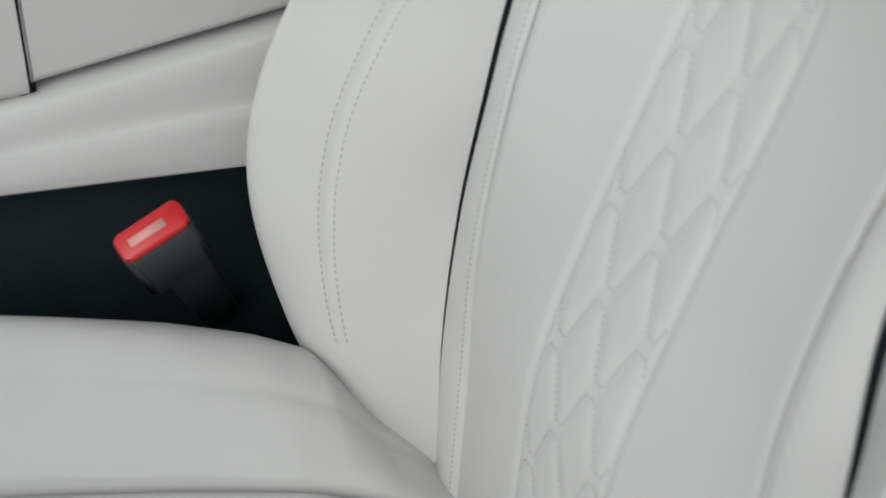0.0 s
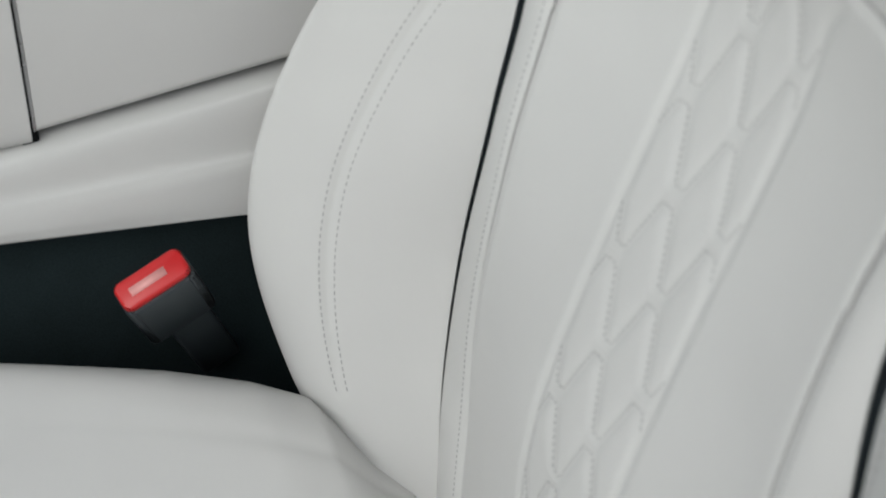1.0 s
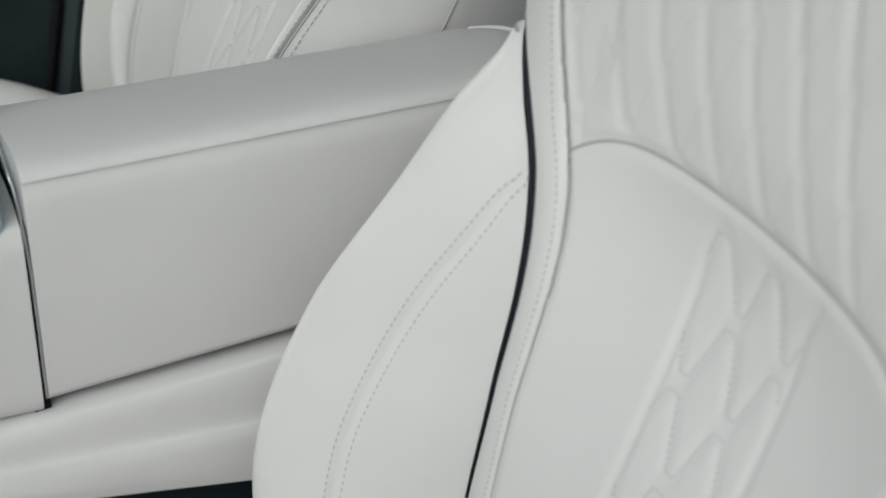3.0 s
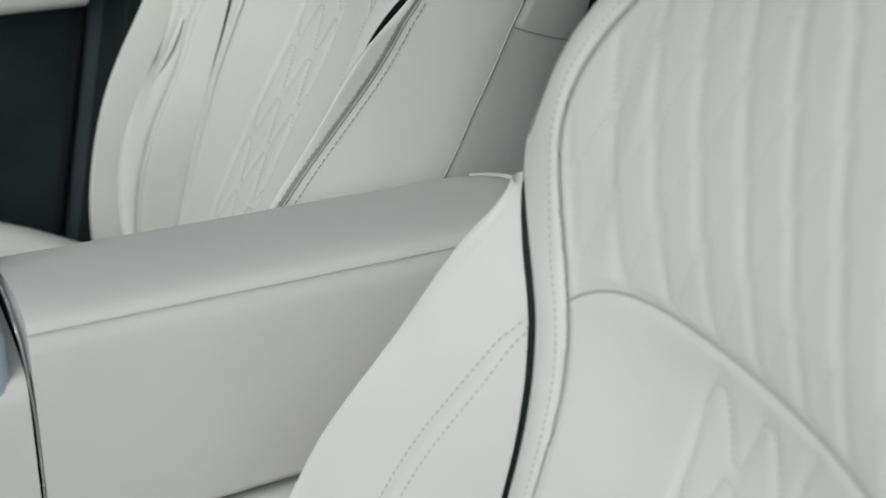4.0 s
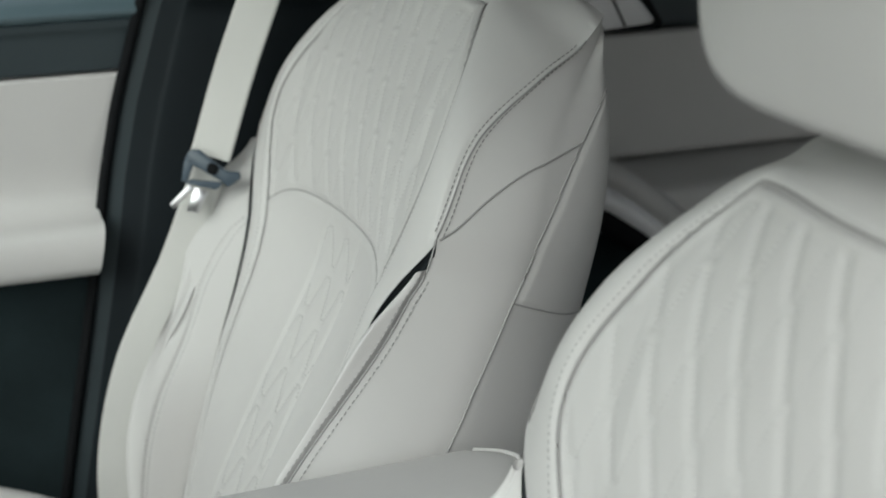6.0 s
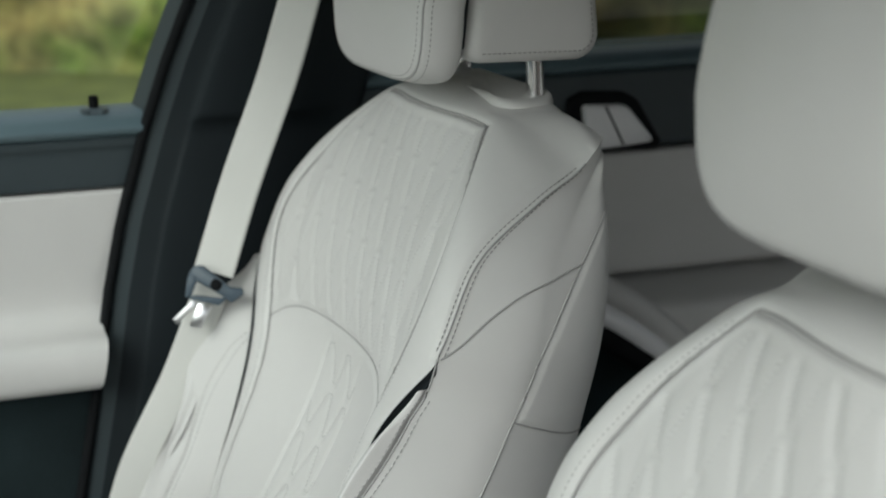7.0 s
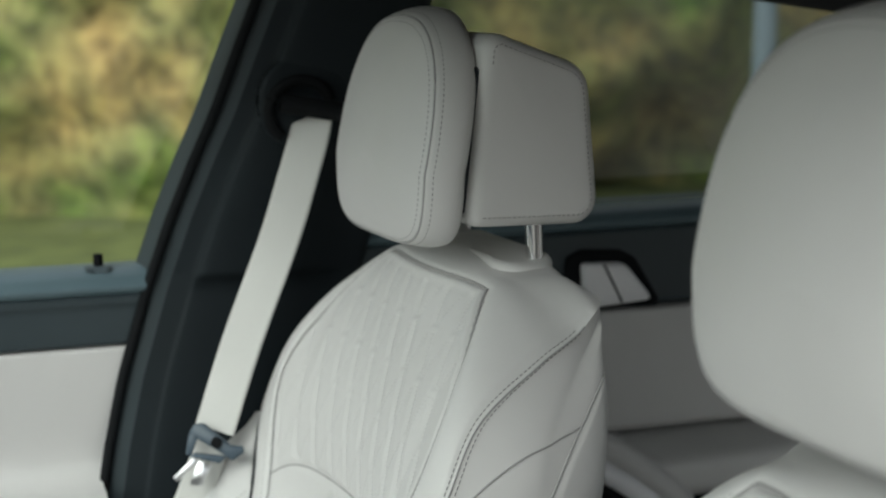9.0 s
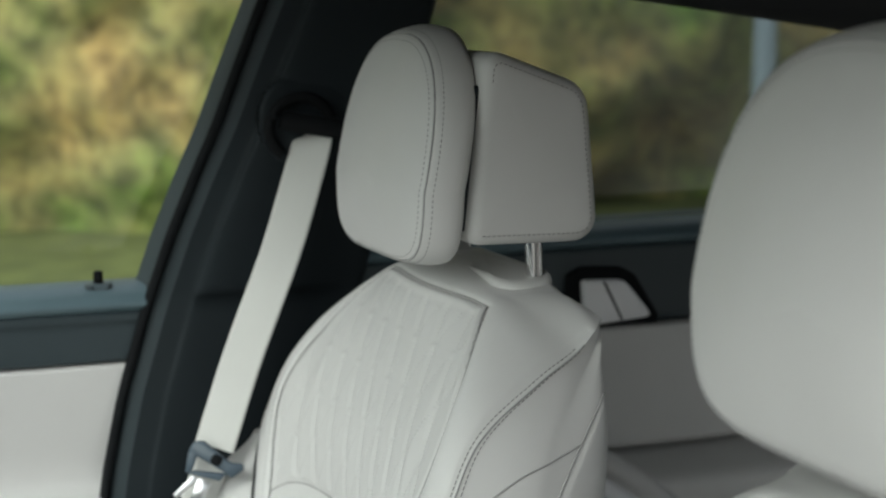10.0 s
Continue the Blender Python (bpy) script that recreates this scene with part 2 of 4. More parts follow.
def lines_at(v):
    return [spline(k, v) for k in (LINE_C, LINE_S, LINE_L, LINE_B, LINE_E, LINE_R)]


def slit_gap(v):
    """The width of the gap beside the bolster: narrow below, widest at shoulder height, closed at both ends."""
    return np.interp(np.asarray(v, float), [0.6, 1.2, 2.5, 3.6, 4.1, 4.4, 4.6, 4.75, 4.87], [0, .0028, .0055, .0085, .0112, .0135, .0105, .0055, 0])


def outward(v):
    """How far the slit has turned outwards over the end of the bolster: 0 below, 1 where it meets the outer edge."""
    k = np.clip((np.asarray(v, float) - 4.22) / 0.64, 0, 1)
    return (k * k * (3 - 2 * k))[..., None]


def lip_at(v):
    """The outer edge of the middle part: the slit below, the outer edge of the seat above."""
    l, e, w = spline(LINE_L, v), spline(LINE_E, v), outward(v)
    return l + (e - l) * w


def to_xyz(p):
    return np.stack([p[..., 1], p[..., 0], p[..., 2]], -1)


def front_at(v, s):
    """The middle of the backrest: v up, s across, the seams at 0.8 and the lips of the slits at 1."""
    v, s = np.broadcast_arrays(np.asarray(v, float), np.asarray(s, float))
    c, e, l = lines_at(v)[:3]
    k = np.abs(s)
    j = np.clip(k / 0.8, 0, 1)[..., None]
    m = np.clip((k - 0.8) / 0.2, 0, 1)[..., None]
    ease = j ** 2
    p = np.concatenate([e[..., :1] * j, c[..., 1:] + (e[..., 1:] - c[..., 1:]) * ease], -1)
    w, end = outward(v), lip_at(v)
    q = 0.8 - 0.42 * w
    node = (e + (end - e) * 0.8) * (1 - w) + l * w
    strip = e * (m - q) * (m - 1) / q + node * m * (m - 1) / (q * (q - 1)) + end * m * (m - q) / (1 - q)
    p = np.where(k[..., None] > 0.8, strip, p)
    p[..., 1] -= 0.004 * np.sin(np.pi * m[..., 0]) * (1 - w[..., 0])
    p[..., 0] *= np.where(s < 0, -1, 1)
    return to_xyz(p)


def bolster_lines(v):
    """The inner edge, the ridge and the outer edge of the bolster."""
    b, e = spline(LINE_B, v), spline(LINE_E, v)
    w, turn = outward(v), outward(v)[..., 0] * 1.3
    start = lip_at(v)
    start[..., 0] += slit_gap(v) * np.cos(turn)
    start[..., 2] -= slit_gap(v) * np.sin(turn)
    e = e - (slit_gap(v) * np.sin(turn))[..., None] * np.array([.25, -.2, 1.0])
    return start, b + ((start + e) / 2 - b) * w, e


def flank_at(v, t, sign):
    """From the slit over the bolster (t 0 to 2) and round the side (2 to 4) to the middle of the rear (5)."""
    v, t = np.broadcast_arrays(np.asarray(v, float), np.asarray(t, float))
    r = spline(LINE_R, v)
    start, b, e = bolster_lines(v)
    if sign > 0:
        k = np.clip((4.3 - v) / 1.5, 0, 1)
        k = (SQUEEZE * k * k * (3 - 2 * k))[..., None]
        b, e, r = b + k * np.array([-.030, .026, 0]), e + k * np.array([-.045, .036, 0]), r + k * np.array([-.03, .0, 0])
    mid = (e + r) / 2
    late = np.clip((v - 5.2) / 3.0, 0, 1)
    late = late * late * (3 - 2 * late)
    mid[..., 0] = (np.maximum(e[..., 0], r[..., 0]) + 0.006) * (1 - late) + ((e[..., 0] + r[..., 0]) / 2 + 0.002) * late
    back = r.copy()
    back[..., 0] = 0
    back[..., 1] += 0.022 * np.clip((10 - v) / 2, 0, 1)
    pts = [start, b, e, mid, r, back]
    i = np.clip(np.floor(t).astype(int), 0, 4)
    f = (t - i)[..., None]
    allp = np.stack([2 * start - b] + pts + [2 * back - r])
    ii = np.arange(i.size).reshape(i.shape)
    flat = allp.reshape(len(allp), -1, 3)
    g = lambda o: flat[(i + o).ravel(), ii.ravel()].reshape(*i.shape, 3)
    p0, p1, p2, p3 = g(0), g(1), g(2), g(3)
    p3 = np.where((i == 3)[..., None], p2 + (p3 - p2) * .75, p3)
    p = 0.5 * (2 * p1 + (p2 - p0) * f + (2 * p0 - 5 * p1 + 4 * p2 - p3) * f ** 2 + (3 * p1 - p0 - 3 * p2 + p3) * f ** 3)
    p[..., 0] *= sign
    return to_xyz(p)


def v_at_height(z, y):
    """The station on the middle part at which it is z high, y off the middle."""
    grid = np.linspace(0, 7.4, 400)
    c, e = spline(LINE_C, grid), spline(LINE_S, grid)
    z, y = np.asarray(z, float), np.abs(np.asarray(y, float))
    v = np.interp(z, c[:, 2], grid)
    for _ in range(4):
        ec, cc = spline(LINE_S, v), spline(LINE_C, v)
        j = np.clip(y / ec[..., 0], 0, 1)
        v = np.interp(z - (ec[..., 2] - cc[..., 2]) * j ** 2, c[:, 2], grid)
    return v


def on_front(y, z):
    """Points on the middle part of the backrest at y across and z up."""
    y, z = np.broadcast_arrays(np.asarray(y, float), np.asarray(z, float))
    v = v_at_height(z, y)
    e = spline(LINE_S, v)
    return front_at(v, np.sign(y) * 0.8 * np.clip(np.abs(y) / e[..., 0], 0, 1))


def arch(y):
    """The height of the arched seam under the quilted upper panel."""
    return 1.1243 - 0.0341 * (np.abs(y) / 0.180) ** 6


def quilt_lines(start, z0, rows, period):
    """Honeycomb quilting as zigzag lines in (y, z): up, a short tick, down, a short tick; each row nests half a period aside."""
    k = period / .0472
    steps = [(.0085 * k, 0), (.0124 * k, .0335), (.0105 * k, .001), (.0158 * k, -.0345)]
    out = []
    for r in range(rows):
        y, z = start + (r % 2) * period / 2, z0 + .0447 * r
        line = [(y, z)]
        for _ in range(int(.46 / period)):
            for a, b in steps:
                y, z = y - a, z + b
                line.append((y, z))
        out.append(np.array(line))
    return out


def clip_line(line, keep):
    """The pieces of a finely divided (y, z) line for which keep holds."""
    pieces, run = [], []
    dense = []
    for a, b in zip(line[:-1], line[1:]):
        n = max(2, int(np.hypot(*(b - a)) / 0.0015))
        dense += [a + (b - a) * i / n for i in range(n)]
    for p in dense + [line[-1]]:
        if keep(*p):
            run.append(p)
        elif len(run) > 3:
            pieces.append(np.array(run))
            run = []
        else:
            run = []
    if len(run) > 3:
        pieces.append(np.array(run))
    return pieces


SEAM_Y, SEAM_Z = np.array(LINE_S)[3:8, 0], np.array(LINE_S)[3:8, 2]
upper_quilt, band_quilt = [], []
for q in quilt_lines(.065 + .0435 * 4, 1.174 - .0447 * 2, 7, .0435):
    upper_quilt += clip_line(q, lambda y, z: z > arch(y) + 0.002 and z < 1.336 and abs(y) < np.interp(z, SEAM_Z, SEAM_Y) - .006)
for q in quilt_lines(.0141 + .0472 * 3, .981 - .0447 * 8, 12, .0472):
    band_quilt += clip_line(q, lambda y, z: z < arch(y) - 0.012 and abs(y) < 0.0465)

vs_, ss_ = np.linspace(0, NV, 440), np.linspace(-1, 1, 285)
FRONT = front_at(vs_[:, None], ss_[None, :])
front_out = -grid_normals(FRONT)
if front_out[150, 140, 0] > 0:
    front_out = -front_out
sink = np.zeros(FRONT.shape[:2])


def press(lines, depth, width):
    """Press lines into the middle part of the backrest."""
    global sink
    for line in lines:
        d = near_distance(FRONT, resample(line, 0.0015))
        sink = np.minimum(sink, -depth * np.exp(-(d / width) ** 2))


quilt3d = [on_front(q[:, 0], q[:, 1]) for q in upper_quilt]
band3d = [on_front(q[:, 0], q[:, 1]) for q in band_quilt]
ya = np.linspace(-.170, .170, 120)
ARCH = on_front(ya, arch(ya))
zz = np.linspace(.58, 1.112, 120)
BAND_EDGES = [on_front(np.full(120, y) + 0.015 * np.clip((zz - 1.085) / .03, 0, 1) ** 2 * -1, zz) for y in (-.0475, .0475)]
vv = np.linspace(0.2, 7.05, 220)
SEAMS = [front_at(vv, np.full(220, s)) for s in (-.8, .8)]
yt = np.linspace(-.131, .131, 90)
TOP_SEAM = front_at(np.full(90, 7.2) - 0.16 * (np.abs(yt) / .131) ** 6, yt / .132 * .8)
vs2 = np.linspace(0.2, 6.9, 220)
beside = 0.8 + 0.2 * np.clip(.0075 / np.linalg.norm(lip_at(vs2) - spline(LINE_S, vs2), axis=1), .05, .6)
STRIP = [front_at(vs2, s * beside) for s in (-1, 1)]
EDGES = [front_at(np.linspace(4.87, 8.8, 150), np.full(150, s)) for s in (-.988, .988)]
for line in quilt3d:
    d = np.gradient(line, axis=0)
    rising = d[:, 1] * d[:, 2] < -0.1 * (d ** 2).sum(1)
    cut = np.flatnonzero(np.diff(rising.astype(int))) + 1
    for piece in np.split(np.arange(len(line)), cut):
        if len(piece) > 1:
            press([line[piece]], 0.0003 if rising[piece[0]] else 0.0016, 0.0056)
press(band3d, 0.0014, 0.0055)
press([ARCH], 0.0026, 0.0045)
press(BAND_EDGES, 0.0019, 0.0045)
press([s[:130] for s in SEAMS], 0.0016, 0.0045)
press([s[110:] for s in SEAMS] + [TOP_SEAM], 0.0028, 0.0034)
press(EDGES, 0.0022, 0.0035)
roll = np.zeros(FRONT.shape[:2])
inside = [front_at(np.linspace(5.9, 7.0, 120), np.full(120, s)) for s in (-.768, .768)] + [front_at(np.full(90, 7.06) - 0.16 * (np.abs(yt) / .131) ** 6, yt / .132 * .77)]
for line in inside:
    roll = np.maximum(roll, .0013 * np.exp(-(near_distance(FRONT, resample(line, .0015)) / .0042) ** 2))
bulge = 0.0035 * np.exp(-((FRONT[..., 2] - 1.2) / 0.09) ** 4) * np.clip((.165 - np.abs(FRONT[..., 1])) / .02, 0, 1)
FRONT = FRONT + front_out * (sink + bulge + roll)[..., None]


def lifted(line, by=0.0):
    """A line on the backrest front, moved on to the pressed surface, with the outward normals."""
    flat, nrm = FRONT.reshape(-1, 3), front_out.reshape(-1, 3)
    line = resample(line, 0.003)
    idx = np.concatenate([((flat[None] - c[:, None]) ** 2).sum(2).argmin(1) for c in np.array_split(line, max(1, len(line) // 8))])
    o = nrm[idx]
    d = ((flat[idx] - line) * o).sum(1)[:, None]
    return line + o * (d + by), o


def front_seat():
    """One front seat: x runs to the rear, y across, z up; built about the middle of the seat."""
    seat = new("front_seat")
    tagged(seat, "ivory leather front car seat with quilted backrest and headrest", "car seat", "front seats")
    rest = sheet("backrest_front", FRONT, LEATHER, seat, "ivory leather backrest panel with zigzag quilting")
    # seams, their shade drawn as darker tubes, and stitches
    thin, sew = [], []
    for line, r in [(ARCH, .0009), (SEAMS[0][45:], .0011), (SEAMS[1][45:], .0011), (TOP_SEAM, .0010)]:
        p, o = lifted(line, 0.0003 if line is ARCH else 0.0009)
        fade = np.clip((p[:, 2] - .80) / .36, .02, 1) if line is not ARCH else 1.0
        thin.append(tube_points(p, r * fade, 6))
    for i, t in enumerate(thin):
        sheet("seam", t, SEAM_SHADE, rest, wrap_v=True)
    for rows, thread in ((quilt3d, PALE_THREAD), (band3d, SHADED_THREAD)):
        v, f = dashes([lifted(q, 0.0002) for q in rows], 0.0026, 0.0017, 0.0010, 0.0007)
        me = bpy.data.meshes.new("quilt_stitching")
        me.from_pydata([tuple(p) for p in v], [], f)
        tagged(link("quilt_stitching", me, thread, rest, "fine stitching in zigzag rows"), kind="stuff")
    sew = [lifted(s, 0.0002) for s in STRIP]
    v, f = dashes(sew, 0.0030, 0.0020, 0.0008, 0.0006)
    me = bpy.data.meshes.new("edge_stitching")
    me.from_pydata([tuple(p) for p in v], [], f)
    tagged(link("edge_stitching", me, SHADED_THREAD, rest), kind="stuff")
    for sign in (1, -1):
        va, ta = np.linspace(0, 4.64, 260), np.linspace(0, 2, 120)
        P = flank_at(va[:, None], ta[None, :], sign)
        out = grid_normals(P) * (-sign)
        if (out[100, 60, 0] > 0):
            out = -out
        # the double seam that runs from the slit down the inner face of the bolster
        c = spline([(4.19, 0.02), (4.02, .24), (3.57, .46), (3.05, .62), (2.52, .73), (2.1, .76), (1.66, .78), (1.0, .82)], np.linspace(0, 7, 160))
        SB = flank_at(c[:, 0], c[:, 1], sign)
        edge = flank_at(np.linspace(.6, 8.4, 240), np.full(240, 2.0), sign)
        sk = np.zeros(P.shape[:2])
        for l, dp, w in ((SB, .0013, .0035), (edge, .0030, .0030)):
            d = near_distance(P, resample(l, .002))
            sk = np.minimum(sk, -dp * np.exp(-(d / w) ** 2))
        P2 = P + out * sk[..., None]
        bol = sheet("bolster", P2, LEATHER, seat, flip=sign < 0)
        sew, dark = [], []
        for base, offs in ((c, (-.055, .055)), (None, (1.90, 2.09))):
            for o_ in offs:
                if base is not None:
                    l = flank_at(base[:, 0], np.maximum(base[:, 1] + o_, 0.0), sign)
                    n = flank_at(base[:, 0], np.maximum(base[:, 1] + o_, 0) + .04, sign) - l
                    n2 = flank_at(base[:, 0] + .05, np.maximum(base[:, 1] + o_, 0), sign) - l
                else:
                    w = np.linspace(.6, 8.6, 300)
                    low = w < 4.83
                    def bead(w, o):
                        inner = front_at(w, sign * (1 - .0040 / np.linalg.norm(lip_at(w) - spline(LINE_S, w), axis=1) * .2))
                        return np.where((low & (o < 2))[:, None] | (o >= 2), flank_at(w, np.full(300, o), sign), inner)
                    l = bead(w, o_)
                    n = flank_at(w, np.full(300, 2.1), sign) - flank_at(w, np.full(300, 1.99), sign)
                    n = np.where(low[:, None], n, flank_at(w, np.full(300, 2.12), sign) - front_at(w, np.full(300, .95 * sign)))
                    n2 = flank_at(w + .05, np.full(300, 2.0), sign) - flank_at(w, np.full(300, 2.0), sign)
                nn = np.cross(n, n2)
                nn /= np.linalg.norm(nn, axis=1)[:, None] + 1e-12
                if nn[100, 0] > 0:
                    nn = -nn
                if base is None and o_ < 2:
                    low_, top_ = w < 4.60, (w > 4.92) & (w < 8.2)
                    sew.append((l[low_], nn[low_]))
                    dark.append((l[top_], nn[top_]))
                elif base is None:
                    l = l + np.array([0, sign * .0007, 0])
                    low_, top_ = w < 4.60, (w >= 4.90) & (w < 8.2)
                    sew.append((l[low_], nn[low_]))
                    dark.append((l[top_], nn[top_]))
                else:
                    sew.append((l, nn))
        v, f = dashes(sew, 0.0036, 0.0022, 0.0010, 0.0007)
        me = bpy.data.meshes.new("bolster_stitching")
        me.from_pydata([tuple(p) for p in v], [], f)
        tagged(link("bolster_stitching", me, SHADED_THREAD, bol), kind="stuff")
        v, f = dashes(dark, 0.0036, 0.0018, 0.0010, 0.0007)
        me = bpy.data.meshes.new("shoulder_stitching")
        me.from_pydata([tuple(p) for p in v], [], f)
        tagged(link("shoulder_stitching", me, DARK_THREAD, bol), kind="stuff")
        sheet("seam", tube_points(resample(edge, .004), .0009, 6), SEAM_SHADE, bol, wrap_v=True)
        # near-black sheet that paints the shade in the depth of the slit
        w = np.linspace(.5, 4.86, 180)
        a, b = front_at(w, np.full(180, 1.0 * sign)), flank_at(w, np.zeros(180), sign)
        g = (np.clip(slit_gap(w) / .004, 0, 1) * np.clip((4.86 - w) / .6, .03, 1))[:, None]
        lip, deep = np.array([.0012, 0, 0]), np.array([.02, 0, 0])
        sheet("slit_shade", np.stack([a + lip, a + lip + deep * g * .7, (a + b) / 2 + lip + deep * g, b + lip + deep * g * .7, b + lip], 1), GAP_SHADE, seat, "dark sheet for the shade in the gap beside the bolster")
        # side
        va, ta = np.linspace(0, NV, 280), np.linspace(2, 4, 130)
        P = flank_at(va[:, None], ta[None, :], sign)
        split = np.interp(va, [0, 2.0, 3.38, 4.40, 4.98, 5.51, 6.04, 6.57, 8], [2.85, 2.85, 2.9, 2.945, 3.06, 3.21, 3.38, 3.56, 4.2])[:, None]
        ledge = np.interp(ta, [2.9, 3.2, 3.48, 4], [4.40, 4.34, 4.29, 4.27])[None, :]
        proud = np.clip((ta[None, :] - split) / .10, 0, 1) * (0.0 + 1.0 * np.clip((va[:, None] - ledge) / .035, 0, 1))
        P[..., 1] += sign * .0022 * proud * np.clip((4.02 - ta[None, :]) / .3, 0, 1)
        side = sheet("side_panel", P, LEATHER, seat, flip=sign < 0)
        c1 = spline([(4.87, 2.06), (5.0, 2.22), (5.35, 2.46), (5.64, 2.73), (5.84, 3.07), (6.03, 3.38)], np.linspace(0, 5, 80))
        c2 = spline([(7.0, 3.78), (6.57, 3.56), (6.04, 3.38), (5.51, 3.21), (4.98, 3.06), (4.62, 2.98), (4.40, 2.945), (3.82, 2.9), (3.38, 2.9), (2.0, 2.85)], np.linspace(0, 9, 150))
        c3 = spline([(4.39, 2.95), (4.33, 3.27), (4.28, 3.62), (4.27, 3.95)], np.linspace(0, 3, 60))
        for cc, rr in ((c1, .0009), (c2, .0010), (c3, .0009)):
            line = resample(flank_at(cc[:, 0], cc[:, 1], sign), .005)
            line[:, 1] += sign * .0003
            sheet("seam", tube_points(line, rr, 6), SEAM_SHADE, side, wrap_v=True)
    va, ta = np.linspace(0, NV, 90), np.linspace(4, 5, 24)
    A = flank_at(va[:, None], ta[None, :], 1)
    B = flank_at(va[:, None], ta[None, ::-1], -1)
    sheet("back_shell", np.concatenate([A, B[:, 1:]], 1), LEATHER, seat)
    cushion(seat)
    headrest(seat)
    return seat


def cushion_z(x, a):
    """Top of the cushion x along and a off the middle."""
    f = np.clip((-.12 - x) / .43, 0, 1.2)
    mid = 0.590 + 0.100 * f ** 0.8
    ridge = 0.622 + 0.165 * f ** 0.8
    ridge = ridge + np.interp(x, [-.45, -.3, -.24, -.2, -.165, -.13, -.06], [.009, .006, 0, -.010, -.047, -.062, -.07])
    mid = mid + np.interp(x, [-.24, -.18, -.13, -.06], [0, -.01, -.03, -.05])
    a = np.abs(a)
    k = np.clip((a - .158) / (.24 - .158), 0, 1)
    z = mid - .006 * np.exp(-((a - .158) / .008) ** 2) + (ridge - mid) * np.sin(k * np.pi / 2) ** 1.3 * (a > .158)
    z = z + .010 * np.cos(np.clip(a / .142, 0, 1) * np.pi / 2)
    z = z - .0022 * np.exp(-((a - .208) / .006) ** 2)
    over = np.clip((a - .24) / .05, 0, 1)
    return z - 0.075 * (1 - np.sqrt(1 - np.clip(over, 0, .999) ** 2))


def gap_at(x):
    """Half the distance between the gaps beside the middle of the cushion."""
    return np.interp(x, [-.60, -.435, -.33, -.225, -.06], [.205, .187, .169, .147, .110])


def cushion(seat):
    part("seat_base", box(-.52, -.02, -.27, .27, .44, .545, .02), DARK_TRIM, seat, "dark plastic seat base")
    x = np.linspace(-.06, -.60, 140)
    front = np.sqrt(np.clip(1 - ((np.clip(-x - .54, 0, .06)) / .06) ** 2, 0, 1))
    for name, a0, a1 in (("cushion_middle", -.153, .153), ("cushion_bolster", .163, .29), ("cushion_bolster", -.29, -.163)):
        a = np.linspace(a0, a1, 70)
        X, A = np.meshgrid(x, a, indexing="ij")
        Z = cushion_z(X, A)
        Z = .56 + (Z - .56) * front[:, None] ** .5
        gap, off = gap_at(X), np.abs(A)
        across = np.where(off < .158, off * gap / .158, gap + (off - .158) * (.29 - gap) / .132)
        P = np.stack([X, np.sign(A) * across, Z], -1)
        low = P.copy()
        low[..., 2] = .55
        P = np.concatenate([low[:, :1], P, low[:, -1:]], 1)
        sheet(name, P, LEATHER, seat)
    for sign in (1, -1):
        # dark strip in place of the shade down the cushion gap
        xs = np.linspace(-.20, -.58, 130)
        P = np.stack([np.stack([xs, sign * (gap_at(xs) + b), cushion_z(xs, np.full(130, .158)) - .010], 1) for b in (-.008, .008)], 1)
        sheet("cushion_gap_shade", P, GAP_SHADE, seat, "dark strip for the shade in the gap beside the cushion middle")


